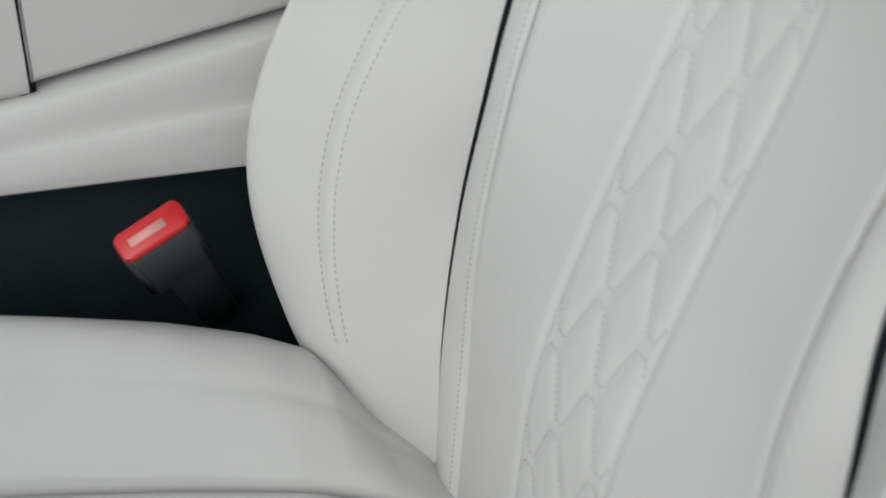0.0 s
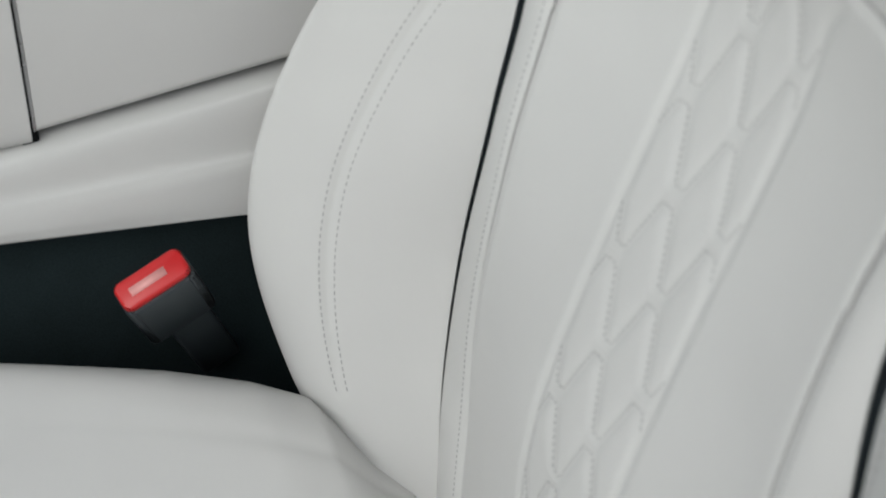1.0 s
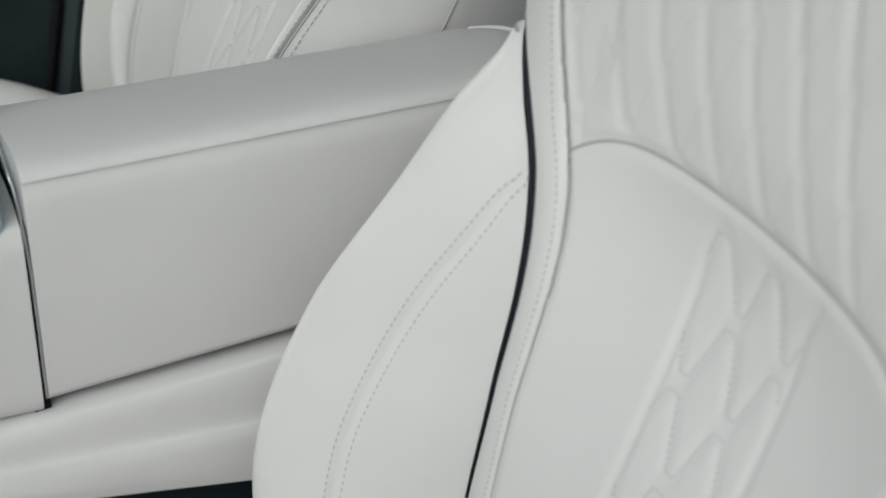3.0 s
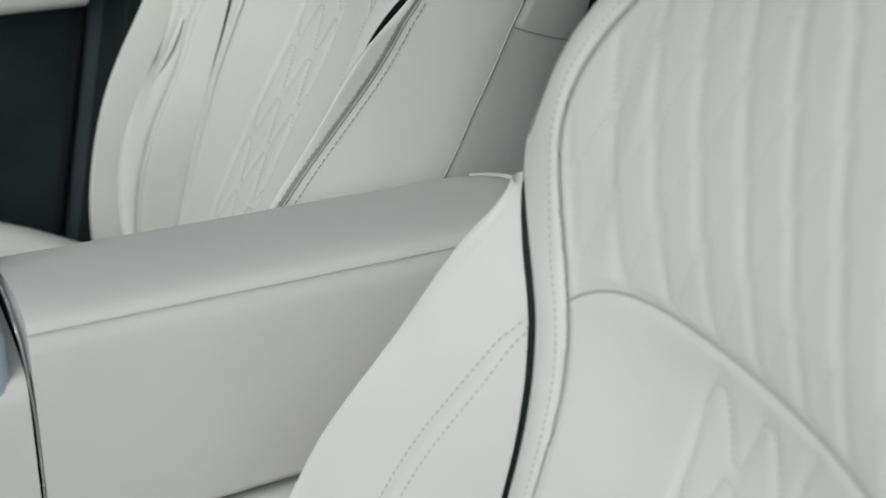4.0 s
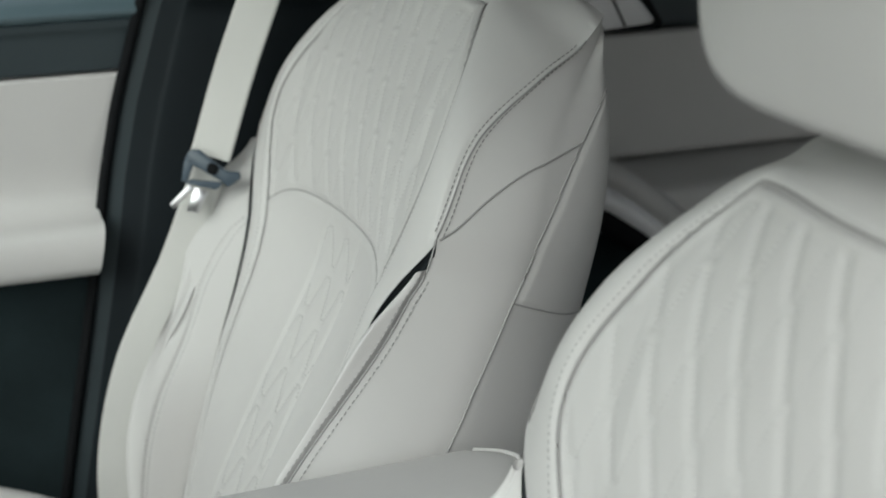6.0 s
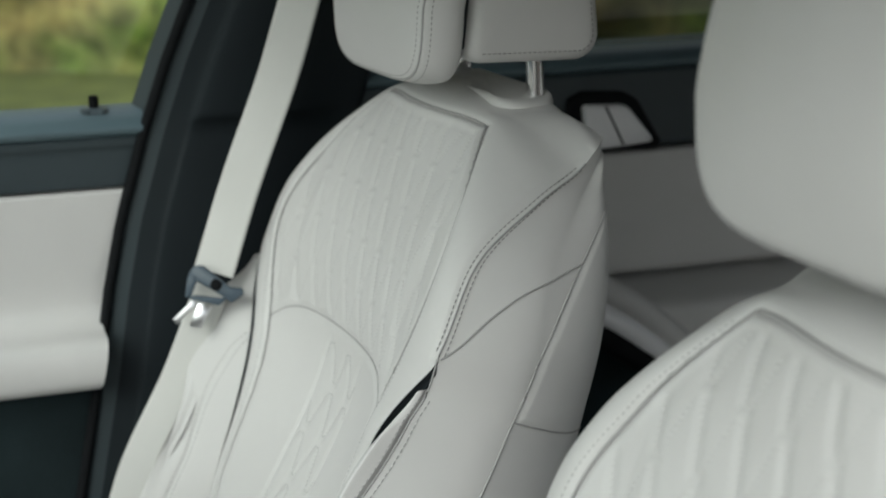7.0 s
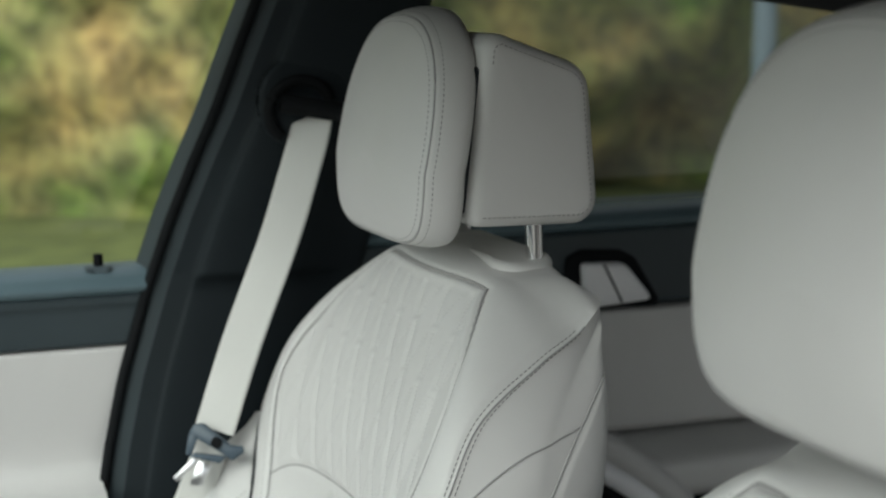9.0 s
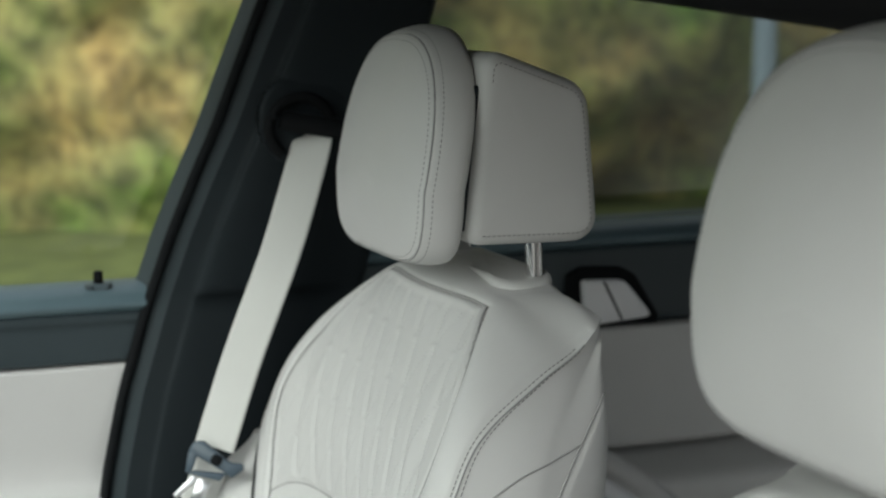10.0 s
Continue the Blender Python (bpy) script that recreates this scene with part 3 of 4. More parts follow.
def headrest(seat):
    hr = new("headrest")
    hr.parent = seat
    th = np.linspace(0, 2 * np.pi, 121)[:-1]
    # outline seen from the front: wide below, well rounded above
    c, s = np.cos(th), np.sin(th)
    up = s > 0
    e = np.where(up, 2.5, 4.6)
    r = (np.abs(c) ** e + np.abs(s) ** e) ** (-1 / e)
    yo = .134 * c * r
    zo = np.where(up, .138 * s * r, .085 * s * r)
    yo = yo * (1 - .05 * np.clip(-zo / .085, 0, 1))

    def ring(scale, x, drop=0.0):
        z = 1.460 + zo * scale
        return np.stack([x + .16 * (z - 1.45) * (z > 1.45) + .02 * (z - 1.45), yo * scale, z - drop], 1)
    lay = [(0.0, .005), (.25, .0055), (.5, .0075), (.7, .011), (.82, .0155), (.90, .0165), (.925, .0190), (.935, .0200), (.945, .0205), (.96, .024), (.985, .033), (1.0, .042), (1.0, .048), (.99, .0545), (.965, .0575), (.90, .058)]
    P = np.array([ring(a, b) for a, b in lay])
    pad = sheet("front_pad", P, LEATHER, hr, wrap_v=True)
    sew = []
    for a, b in ((.900, .0165), (.968, .0266)):
        l = ring(a, b)
        l = np.vstack([l, l[:1]])
        o = np.stack([np.full(len(l), -1.0), l[:, 1] / .134 * .5, (l[:, 2] - 1.46) / .14 * .5], 1)
        sew.append((l, o))
    v, f = dashes(sew, .0032, .0018, .0009, .0006)
    me = bpy.data.meshes.new("pad_stitching")
    me.from_pydata([tuple(p) for p in v], [], f)
    tagged(link("pad_stitching", me, DARK_THREAD, pad), kind="stuff")
    l = ring(.937, .0200)
    sheet("seam", tube_points(np.vstack([l, l[:2]]), .0012, 6), SEAM_SHADE, pad, wrap_v=True)
    # rear block: side outline drawn across, crowned at its flanks
    corners = [((.060, 1.399), .016), ((.198, 1.397), .024), ((.184, 1.543), .032), ((.080, 1.581), .016)]
    dense = []
    for q, (p, r) in enumerate(corners):
        p, a, b = np.array(p), np.array(corners[q - 1][0]), np.array(corners[(q + 1) % 4][0])
        a, b = (a - p) / np.linalg.norm(a - p), (b - p) / np.linalg.norm(b - p)
        half = math.acos(float(a @ b)) / 2
        centre = p + (a + b) / np.linalg.norm(a + b) * r / math.sin(half)
        s0, s1 = p + a * r / math.tan(half) - centre, p + b * r / math.tan(half) - centre
        for k in np.linspace(0, 1, 13):
            d = s0 * (1 - k) + s1 * k
            dense.append(centre + d / np.linalg.norm(d) * r)
    dense = np.array(dense + dense[:1])
    along = np.r_[0, np.cumsum(np.linalg.norm(np.diff(dense, axis=0), axis=1))]
    at = np.linspace(0, along[-1], 97)[:-1]
    dense = np.stack([np.interp(at, along, dense[:, k]) for k in (0, 1)], 1)
    cx, cz = .130, 1.484
    tangent = np.roll(dense, -1, 0) - np.roll(dense, 1, 0)
    inward = np.stack([-tangent[:, 1], tangent[:, 0]], 1)
    inward /= np.linalg.norm(inward, axis=1)[:, None]
    if ((np.array([cx, cz]) - dense) * inward).sum() < 0:
        inward = -inward

    def block_ring(y, inset):
        q = dense + inward * inset
        return np.stack([q[:, 0], np.full(96, y), q[:, 1]], 1)
    right = [block_ring(.112, 0)] + [block_ring(.112 + .014 * math.sin(a), .014 * (1 - math.cos(a))) for a in np.linspace(.2, np.pi / 2, 7)]
    flat = block_ring(.126, .014)
    mid_ = np.array([cx, .128, cz])
    right += [np.array([0, .126 + .002 * (1 - k * k), 0]) + (flat - mid_) * np.array([k, 0, k]) + np.array([cx, 0, cz]) for k in (.8, .6, .4, .2, 0)]
    left = [r * np.array([1, -1, 1]) for r in right[::-1]]
    block = sheet("rear_block", np.array(left + right), LEATHER, hr, "ivory leather rear block of the headrest", wrap_v=True)
    sew = []
    for sg in (1, -1):
        l = block_ring(sg * .1257, .0095)[4:74]
        sew.append((l, np.tile([[0, sg * 1.0, 0]], (len(l), 1))))
    v, f = dashes(sew, .0032, .0018, .0009, .0006)
    me = bpy.data.meshes.new("block_stitching")
    me.from_pydata([tuple(p) for p in v], [], f)
    tagged(link("block_stitching", me, DARK_THREAD, block), kind="stuff")
    # dark box that paints the shade between pad and block
    part("block_gap_shade", box(.050, .085, -.116, .116, 1.412, 1.545, .004), GAP_SHADE, hr, "dark filler for the shade between pad and block")
    for y in (-.088, .088):
        l = spline([(.146, y, 1.352), (.145, y, 1.385), (.143, y, 1.41), (.139, y, 1.45)], np.linspace(0, 3, 20))
        sheet("post", tube_points(l, .0085, 20), CHROME, hr, "polished chrome headrest post", wrap_v=True)
    outline = np.array(rounded(.062, .226, .026, 10))
    rings = []
    for k, h in ((1, -.014), (1, .0005), (.985, .0035), (.955, .0052), (.91, .0055), (.86, .0045), (.5, .0035), (.02, .0035)):
        p = outline * k + np.array([.131, 0])
        rings.append(np.c_[p, 1.3665 - .0140 * (p[:, 1] / .122) ** 2 + h])
    sheet("post_plate", np.array(rings), LEATHER, hr, "padded plate round the headrest posts", wrap_v=True)


# ---- the car's shell ----
def structure(ob, label, category):
    return tagged(ob, label, category, kind="structure")


structure(part("floor", box(-1.3, 2.2, -.86, .86, .36, .42, .01), CARPET), "black carpeted car floor under the seats", "floor")
structure(part("ceiling", box(-.45, 2.2, -.66, .66, 1.73, 1.77, .015), HEADLINER), "anthracite fabric headliner of the car roof", "headliner")
structure(part("wall_rear", box(2.0, 2.06, -.80, .80, .42, 1.25, .01), DARK_TRIM), "dark rear wall of the cabin", "wall")
structure(part("wall_front", box(-1.36, -1.30, -.80, .80, .42, 1.05, .01), DARK_TRIM), "dark bulkhead under the windscreen", "wall")
ground = part("ground", box(-60, 60, -60, 60, -.25, 0, 0), material("mown_grass", (0.17, 0.20, 0.06), .9, vary=.5, grain=40, coarse=3, bump=.6))
structure(ground, "short green grass round the car", "ground")

front_seat_far = front_seat()
front_seat_far.matrix_world = pose(0, .40, 0)
SQUEEZE = 0.0
NEAR_AT, NEAR_TILT, NEAR_HEADREST = (-0.0011, -0.4553, -0.0149), -0.1265, (-.071, -.45, .016)
near_turn = Matrix.Translation((-.05, 0, .65)) @ Matrix.Rotation(NEAR_TILT, 4, "Y") @ Matrix.Translation((.05, 0, -.65))
near = front_seat()
near.matrix_world = Matrix.Translation(NEAR_AT) @ near_turn
for piece in front_seat_far.children:
    if piece.name.startswith("cushion"):
        piece.location = (0, 0, .06)
for piece in near.children:
    if piece.name.startswith(("cushion", "seat_base")):
        piece.matrix_local = (Matrix.Translation(NEAR_AT) @ near_turn).inverted() @ Matrix.Translation((-.05, -.45, 0))
    if piece.name.startswith("headrest"):
        piece.matrix_local = (Matrix.Translation(NEAR_AT) @ near_turn).inverted() @ Matrix.Translation(NEAR_HEADREST)


# ---- rear bench: out of view, added to bounce light on the rear door ----
def bounce_bench():
    b = new("bounce_bench")
    tagged(b, "unseen ivory leather rear bench added to bounce light", "car seat")
    y = np.linspace(-.62, .62, 90)
    side = spline([(.80, .46), (.78, .66), (.80, .735), (.88, .755), (1.05, .735), (1.22, .715), (1.24, .66)], np.linspace(0, 6, 50))
    dip = .010 * np.cos(y / .62 * 3 * np.pi)
    edge = np.clip((np.abs(y) - .57) / .05, 0, 1) ** 2 * .03
    sheet("bench_cushion", np.stack([np.stack([np.full(90, px), y, pz - (dip + edge) * (pz > .6)], 1) for px, pz in side]), LEATHER, b, "ivory leather bench cushion")
    back = spline([(1.20, .70), (1.17, .78), (1.22, .98), (1.30, 1.18), (1.34, 1.26), (1.40, 1.27), (1.44, 1.20), (1.44, .60)], np.linspace(0, 7, 60))
    sheet("bench_backrest", np.stack([np.stack([px + dip * .8 + edge, y, np.full(90, pz)], 1) for px, pz in back]), LEATHER, b, "ivory leather bench backrest")
    return b


bounce_bench()


# ---- centre console ----
def console():
    c = new("centre_console")
    tagged(c, "ivory leather centre console with a padded armrest lid", "console")
    # armrest: section across (y, z), lofted along x
    def lid(x0, x1, n=50):
        x = np.linspace(x0, x1, n)
        rows = []
        for xx in x:
            f = (xx + .40) / .38
            lo, near, far = .853 + .032 * f, 1.030 + .012 * f, .998 + .008 * f
            sec = [(-.085, lo), (-.0965, lo + .006), (-.099, lo + .02), (-.101, lo + .08), (-.101, near - .035), (-.0985, near - .012), (-.088, near + .002), (-.05, near + .002), (.02, near - .012), (.085, far), (.098, far - .008), (.10, far - .03), (.10, lo)]
            s = spline(sec, np.linspace(0, len(sec) - 1, 100))
            rows.append(np.c_[np.full(100, xx), s])
        return np.array(rows)
    body = lid(-.398, -.022)
    # rounded rear end, drawn together towards the middle
    k = np.linspace(0, 1, 12)
    end = []
    for q in k:
        r = body[-1].copy()
        m = np.array([0, 0.0, .94])
        r[:, 1:] = m[1:] + (r[:, 1:] - m[1:]) * (1 - .14 * q ** 2.2)
        r[:, 0] = -.022 + .022 * math.sin(q * math.pi / 2) - .045 * np.clip(-(r[:, 1]) / .1, 0, 1)
        end.append(r)
    body = body.copy()
    w = np.clip((body[:, :, 0] + .398) / .376, 0, 1)
    body[:, :, 0] -= .045 * np.clip(-body[:, :, 1] / .1, 0, 1) * w
    close = end[-1].copy()
    close[:, 1:] = np.array([0, .94]) + (close[:, 1:] - np.array([0, .94])) * .02
    lidob = sheet("armrest_lid", np.concatenate([body, np.array(end[1:]), close[None]]), LEATHER, c, "padded ivory leather armrest lid")
    rear = end[5][(end[5][:, 2] > .985) & (np.abs(end[5][:, 1]) < .094)]
    sheet("piping", tube_points(rear + np.array([.001, 0, .001]), .0022, 8), LEATHER, lidob, "leather piping along the rear edge", wrap_v=True)
    f0 = body[0].copy()
    f1 = f0.copy()
    f1[:, 1:] = np.array([0, .94]) + (f0[:, 1:] - np.array([0, .94])) * .02
    sheet("lid_front", np.array([f1, f0]), LEATHER, lidob)
    g0 = body[0].copy()
    g0[:, 0] -= .0015
    sheet("edge_trim", tube_points(np.array([(-.3995 - .006 * max(0, (z - .95) / .09) ** 2, y, z) for _, y, z in g0[2:70:2]]), .0009, 8), SATIN, c, "thin bright metal edge strip", wrap_v=True)
    xs = np.linspace(-.398, -.04, 60)
    f = (xs + .40) / .38
    crease = np.stack([xs - .045 * f, np.full(60, -.099), 1.030 + .012 * f - .005], 1)
    sheet("seam", tube_points(crease, .0004, 6), SOFT_SEAM, lidob, wrap_v=True)
    # side below the lid
    x = np.linspace(-.72, .05, 40)
    rows = []
    for xx in x:
        f = (xx + .40) / .38
        lo = .853 + .032 * f - .004
        st = .812 - .006 * f
        bl = .786 - .05 * (f + .1)
        sec = [(-.07, lo), (-.098, lo - .002), (-.106, lo - .010), (-.109, st + .008), (-.113, st), (-.116, st - .010), (-.117, bl + .008), (-.112, bl), (-.08, bl - .004)]
        rows.append(np.c_[np.full(60, xx), spline(sec, np.linspace(0, len(sec) - 1, 60))])
    sheet("side_panel", np.array(rows), LEATHER, c, "ivory leather lower side panel")
    part("core", box(-.72, .04, -.078, .085, .42, .93, .01), CARPET, c, "black core of the console")
    # front unit before the gap
    def front_sec(x0, x1):
        rows = []
        for xx in np.linspace(x0, x1, 20):
            sec = [(-.085, .846), (-.0975, .852), (-.101, .87), (-.102, .92), (-.102, .965), (-.100, .985), (-.09, .995), (-.04, .998), (.09, .985), (.10, .96), (.10, .85)]
            rows.append(np.c_[np.full(80, xx), spline(sec, np.linspace(0, len(sec) - 1, 80))])
        return np.array(rows)
    sheet("front_unit", front_sec(-.72, -.4020), LEATHER, c, "ivory leather front unit of the console")
    part("trim_insert", box(-.70, -.4115, -.1005, .09, .955, 1.030, .010), PORCELAIN, c, "glossy pale blue-grey trim insert")
    # black strip standing in for the shade of the open gap
    part("lid_gap_shade", box(-.4085, -.396, -.093, .09, .80, .99, .002), RUBBER, c, "dark strip for the shade between lid and front unit")
    return c


console()


# ---- belt buckle beside the near seat ----
def buckle():
    b = new("belt_buckle")
    tagged(b, "black belt buckle with a red release button beside the console", "belt buckle")
    body = prism(rounded(.058, .026, .006, 4), "z", -.075, 0, .003, 2)
    part("housing", body, BUCKLE, b)
    bm = prism(rounded(.056, .024, .006, 4), "z", .0, .008, .0025, 2)
    btn = part("release_button", bm, RED, b, "red plastic release button")
    part("print_bar", box(-.018, .012, -.004, .003, .0079, .0085, 0), PALE, btn, "worn pale lettering bar")
    part("stalk", box(-.014, .022, -.008, .008, -.20, -.07, .004), BUCKLE, b, "black buckle stalk")
    return b


bk = buckle()
bk.matrix_world = Matrix.Translation((-.347, -.172, .769)) @ Euler((radians(26), radians(-22), radians(4))).to_matrix().to_4x4() @ Matrix.Scale(.93, 4)


# ---- far door, pillar and windows ----
def pillar_front(z):
    """The front edge of the door pillar: it leans to the rear with height."""
    return np.interp(z, [.45, 1.0, 1.1, 1.18, 1.282, 1.36, 1.423, 1.479, 1.548, 1.621, 1.75], [-.313, -.205, -.189, -.1715, -.1405, -.1155, -.0913, -.0675, -.0432, -.0165, .031])


def loft_x(name, xs, section, mat, parent, label="", n=60, lean=False):
    rows = []
    for xx in xs:
        s = spline(section(xx), np.linspace(0, len(section(xx)) - 1, n))
        end = pillar_front(s[:, 1]) - .002
        rows.append(np.c_[xs[0] + (xx - xs[0]) / (xs[-1] - xs[0]) * (end - xs[0]) if lean else np.full(n, xx), s])
    return sheet(name, np.array(rows), mat, parent, label)


def far_front_door():
    d = new("door_1")
    structure(d, "front car door with slate top, ivory panel and armrest", "car door")
    xs = np.linspace(-1.25, -.125, 40)
    # one trim in two colours: sky-bright top, shaded face
    loft_x("top_trim", xs, lambda x: [(.83, 1.270), (.822, 1.292), (.805, 1.3015), (.78, 1.3035), (.755, 1.302), (.735, 1.297), (.7265, 1.290), (.724, 1.284), (.729, 1.278), (.736, 1.2755), (.758, 1.275)], SILL_SKYLIT, d, "slate soft-touch door top, lightened for the reflected sky", lean=True)
    loft_x("trim_face", xs, lambda x: [(.758, 1.2785), (.734, 1.2765), (.731, 1.268), (.734, 1.258), (.734, 1.230), (.738, 1.219), (.76, 1.216)], FACE_SHADED, d, "slate band under the door top, darkened as its shaded face", lean=True)
    loft_x("inner_panel", xs, lambda x: [(.765, 1.2155), (.738, 1.2155), (.735, 1.203), (.739, 1.15), (.745, 1.10), (.742, 1.075), (.72, 1.062), (.695, 1.058), (.684, 1.050), (.681, 1.035), (.683, 1.018), (.690, 1.004), (.71, .995), (.75, .991)], LEATHER, d, "ivory leather door panel with a padded armrest", lean=True)
    loft_x("lower_panel", xs, lambda x: [(.76, .993), (.745, .984), (.742, .90), (.735, .70), (.73, .45)], CARPET, d, "black lower door panel", lean=True)
    part("outer_skin", box(-1.25, -.30, .80, .82, .40, 1.26, .008), PILLAR, d)
    zf = np.linspace(1.300, 1.72, 40)
    yf = .793 - .17 * np.clip(zf - 1.28, 0, 1)
    xf = pillar_front(zf)
    F = np.stack([np.stack([xf + .028, yf, zf], 1), np.stack([xf + .020, yf - .012, zf], 1), np.stack([xf + .007, yf - .014, zf], 1), np.stack([xf + .002, yf - .006, zf], 1), np.stack([xf + .001, yf + .004, zf], 1), np.stack([xf + .007, yf + .02, zf], 1)], 1)
    sheet("window_frame", F, FRAME, d, "slate window frame")
    pin = part("lock_pin", prism([(x - .189, y + .755) for x, y in rounded(.0105, .0105, .005, 5)], "z", 1.295, 1.320, .002), RUBBER, d, "black door lock pin")
    part("pin_socket", prism([(x - .189, y + .755) for x, y in rounded(.030, .022, .008, 5)], "z", 1.296, 1.3065, .003), DARK_TRIM, d, "slate socket of the lock pin")
    return d


def far_rear_door():
    d = new("door_2")
    structure(d, "rear car door with slate top, ivory panel and metal handle", "car door")
    xs = np.linspace(.10, 1.15, 40)
    up = lambda x: .012 * (x - .1)
    # again a top lightened for the sky over a darkened face
    loft_x("top_trim", xs, lambda x: [(.86, 1.334 + up(x)), (.80, 1.336 + up(x)), (.752, 1.334 + up(x)), (.735, 1.329 + up(x)), (.728, 1.321 + up(x)), (.732, 1.314 + up(x)), (.739, 1.3115 + up(x)), (.758, 1.311 + up(x))], SILL_SKYLIT, d, "slate soft-touch door top, lightened for the reflected sky")
    loft_x("trim_face", xs, lambda x: [(.758, 1.3145 + up(x)), (.736, 1.3125 + up(x)), (.732, 1.30), (.733, 1.25), (.735, 1.222), (.75, 1.214)], FACE_SHADED, d, "slate band under the door top, darkened as its shaded face")
    loft_x("inner_panel", xs, lambda x: [(.76, 1.2135), (.735, 1.2135), (.731, 1.20), (.733, 1.15), (.738, 1.075), (.742, 1.057), (.755, 1.050), (.77, 1.050)], LEATHER, d, "ivory leather door panel")
    loft_x("armrest", xs, lambda x: [(.77, 1.046), (.745, 1.044), (.70, 1.038), (.672, 1.030), (.664, 1.016), (.668, .99), (.69, .975), (.75, .97)], LEATHER, d, "ivory leather armrest")
    loft_x("lower_panel", xs, lambda x: [(.76, .972), (.735, .965), (.73, .90), (.725, .70), (.72, .45)], CARPET, d, "black lower door panel")
    part("outer_skin", box(.10, 1.15, .80, .84, .40, 1.32, .01), PILLAR, d)
    # handle in a dark recess
    part("handle_recess", prism([(.375, 1.217), (.38, 1.285), (.40, 1.294), (.455, 1.291), (.475, 1.280), (.510, 1.226), (.508, 1.217)], "y", .724, .74, .004), RUBBER, d, "black handle recess")
    part("handle", prism([(.400, 1.221), (.396, 1.279), (.450, 1.277), (.458, 1.272), (.491, 1.233), (.488, 1.227)], "y", .710, .728, .006, 3), SILVER, d, "silver inside handle, reflected sky in its near-white colour")
    part("handle_line", prism([(.447, 1.2275), (.4215, 1.2765), (.4245, 1.2765), (.450, 1.2275)], "y", .7085, .712, .0004, 1), RUBBER, d)
    # grip bar below
    l = spline([(.34, .672, 1.082), (.40, .655, 1.056), (.455, .648, 1.018), (.51, .655, .972)], np.linspace(0, 3, 30))
    sheet("pull_bar", tube_points(l + np.array([0, 0, .006]), .0165, 18), LEATHER, d, "ivory leather pull bar", wrap_v=True)
    sheet("grip", tube_points(l + np.array([-.008, -.004, -.023]), .015, 16), SILVER, d, "silver grip under the pull bar, reflected sky in its colour", wrap_v=True)
    sheet("grip_base", tube_points(l + np.array([-.010, 0, -.046]), .018, 16), RUBBER, d, "black underside of the pull grip", wrap_v=True)
    return d


far_front_door()
far_rear_door()


def window(name, x0, x1, z0, z1, label, glass):
    w = new(name)
    structure(w, label, "car window")
    y0, y1 = .80, .66
    g = np.array([[(x, y0 + (y1 - y0) * k, z0 + (z1 - z0) * k) for x in (x0, x1)] for k in (0, 1)])
    pane = sheet("pane", g, glass, w)
    pane.visible_shadow = False
    return w


window("window_1", -1.2, -.02, 1.28, 1.74, "front side window of clear car glass", GLASS)
window("window_2", .12, 1.1, 1.31, 1.74, "rear side window of dark tinted car glass", TINTED)


def far_pillar():
    p = new("pillar_1")
    structure(p, "charcoal door pillar trim between the side windows", "pillar")
    # front and rear edge lean to the rear with height; a raised centre panel
    zs = np.concatenate([np.linspace(.45, 1.291, 40), [1.2925], np.linspace(1.30, 1.74, 30)])
    rows = []
    for z in zs:
        k = max(0.0, z - 1.0)
        xf = float(pillar_front(z))
        xr = .10 + .22 * max(0, z - 1.2)
        y = .735 - .17 * max(0, z - 1.28)
        up = 1.0 if z > 1.292 else 0.0
        sec = [(xf - .008, y + .05), (xf, y + .012), (xf + .006, y), (xf + .02, y - .006), (xf + .046, y - .012), (xf + .056, y - .016 - up * .005), (xf + .10, y - .018 - up * .005), ((xf + xr) / 2 + .04, y - .019 - up * .005), (xr - .03, y - .016), (xr - .012, y - .010), (xr, y + .01), (xr + .004, y + .05)]
        rows.append(np.c_[spline(sec, np.linspace(0, len(sec) - 1, 70)), np.full(70, z)])
    rows = np.array(rows)
    # the lit front part of the trim gets the lighter colour
    sheet("lit_edge_strip", rows[:, :21], PILLAR_LIT, p, "strip along the pillar edge, lightened as the lit part")
    sheet("trim", rows[:, 20:], PILLAR, p)
    l = np.array([(float(pillar_front(z)) + .001, .731 - .17 * max(0, z - 1.28), z) for z in np.linspace(.45, 1.70, 60)])
    sheet("door_seal", tube_points(l, .006, 12), RUBBER, p, "black rubber door seal", wrap_v=True)
    return p


far_pillar()


def roof_rail(side, label):
    rows = []
    for x in np.linspace(-.50, 2.2, 30):
        z = 1.612 - .13 * (x - .515) - .02 * max(0, x - .515) ** 2
        z = min(z, 1.70)
        sec = [(.74, z + .10), (.735, z + .03), (.70, z + .004), (.66, z - .002), (.62, z + .006), (.585, z + .03), (.57, z + .06), (.57, z + .12)]
        p = np.c_[np.full(50, x), spline(sec, np.linspace(0, 7, 50))]
        p[:, 1] *= side
        rows.append(p)
    return structure(sheet("roof_rail", np.array(rows), HEADLINER), label, "roof rail")


roof_rail(1, "dark roof rail trim over the far side windows")
roof_rail(-1, "dark roof rail trim over the open door")
structure(part("pillar_2", prism([(.06, .45), (.20, .45), (.22, 1.2), (.24, 1.75), (.14, 1.75), (.08, 1.25)], "y", -.80, -.72, .01), PILLAR), "charcoal door pillar trim beside the open door", "pillar")
structure(part("pillar_3", box(1.35, 2.1, -.80, -.74, .42, 1.75, .02), PILLAR), "dark rear quarter trim", "pillar")
structure(part("pillar_4", box(1.15, 2.1, .76, .80, .42, 1.75, .02), PILLAR), "dark rear quarter trim beside the rear door", "pillar")


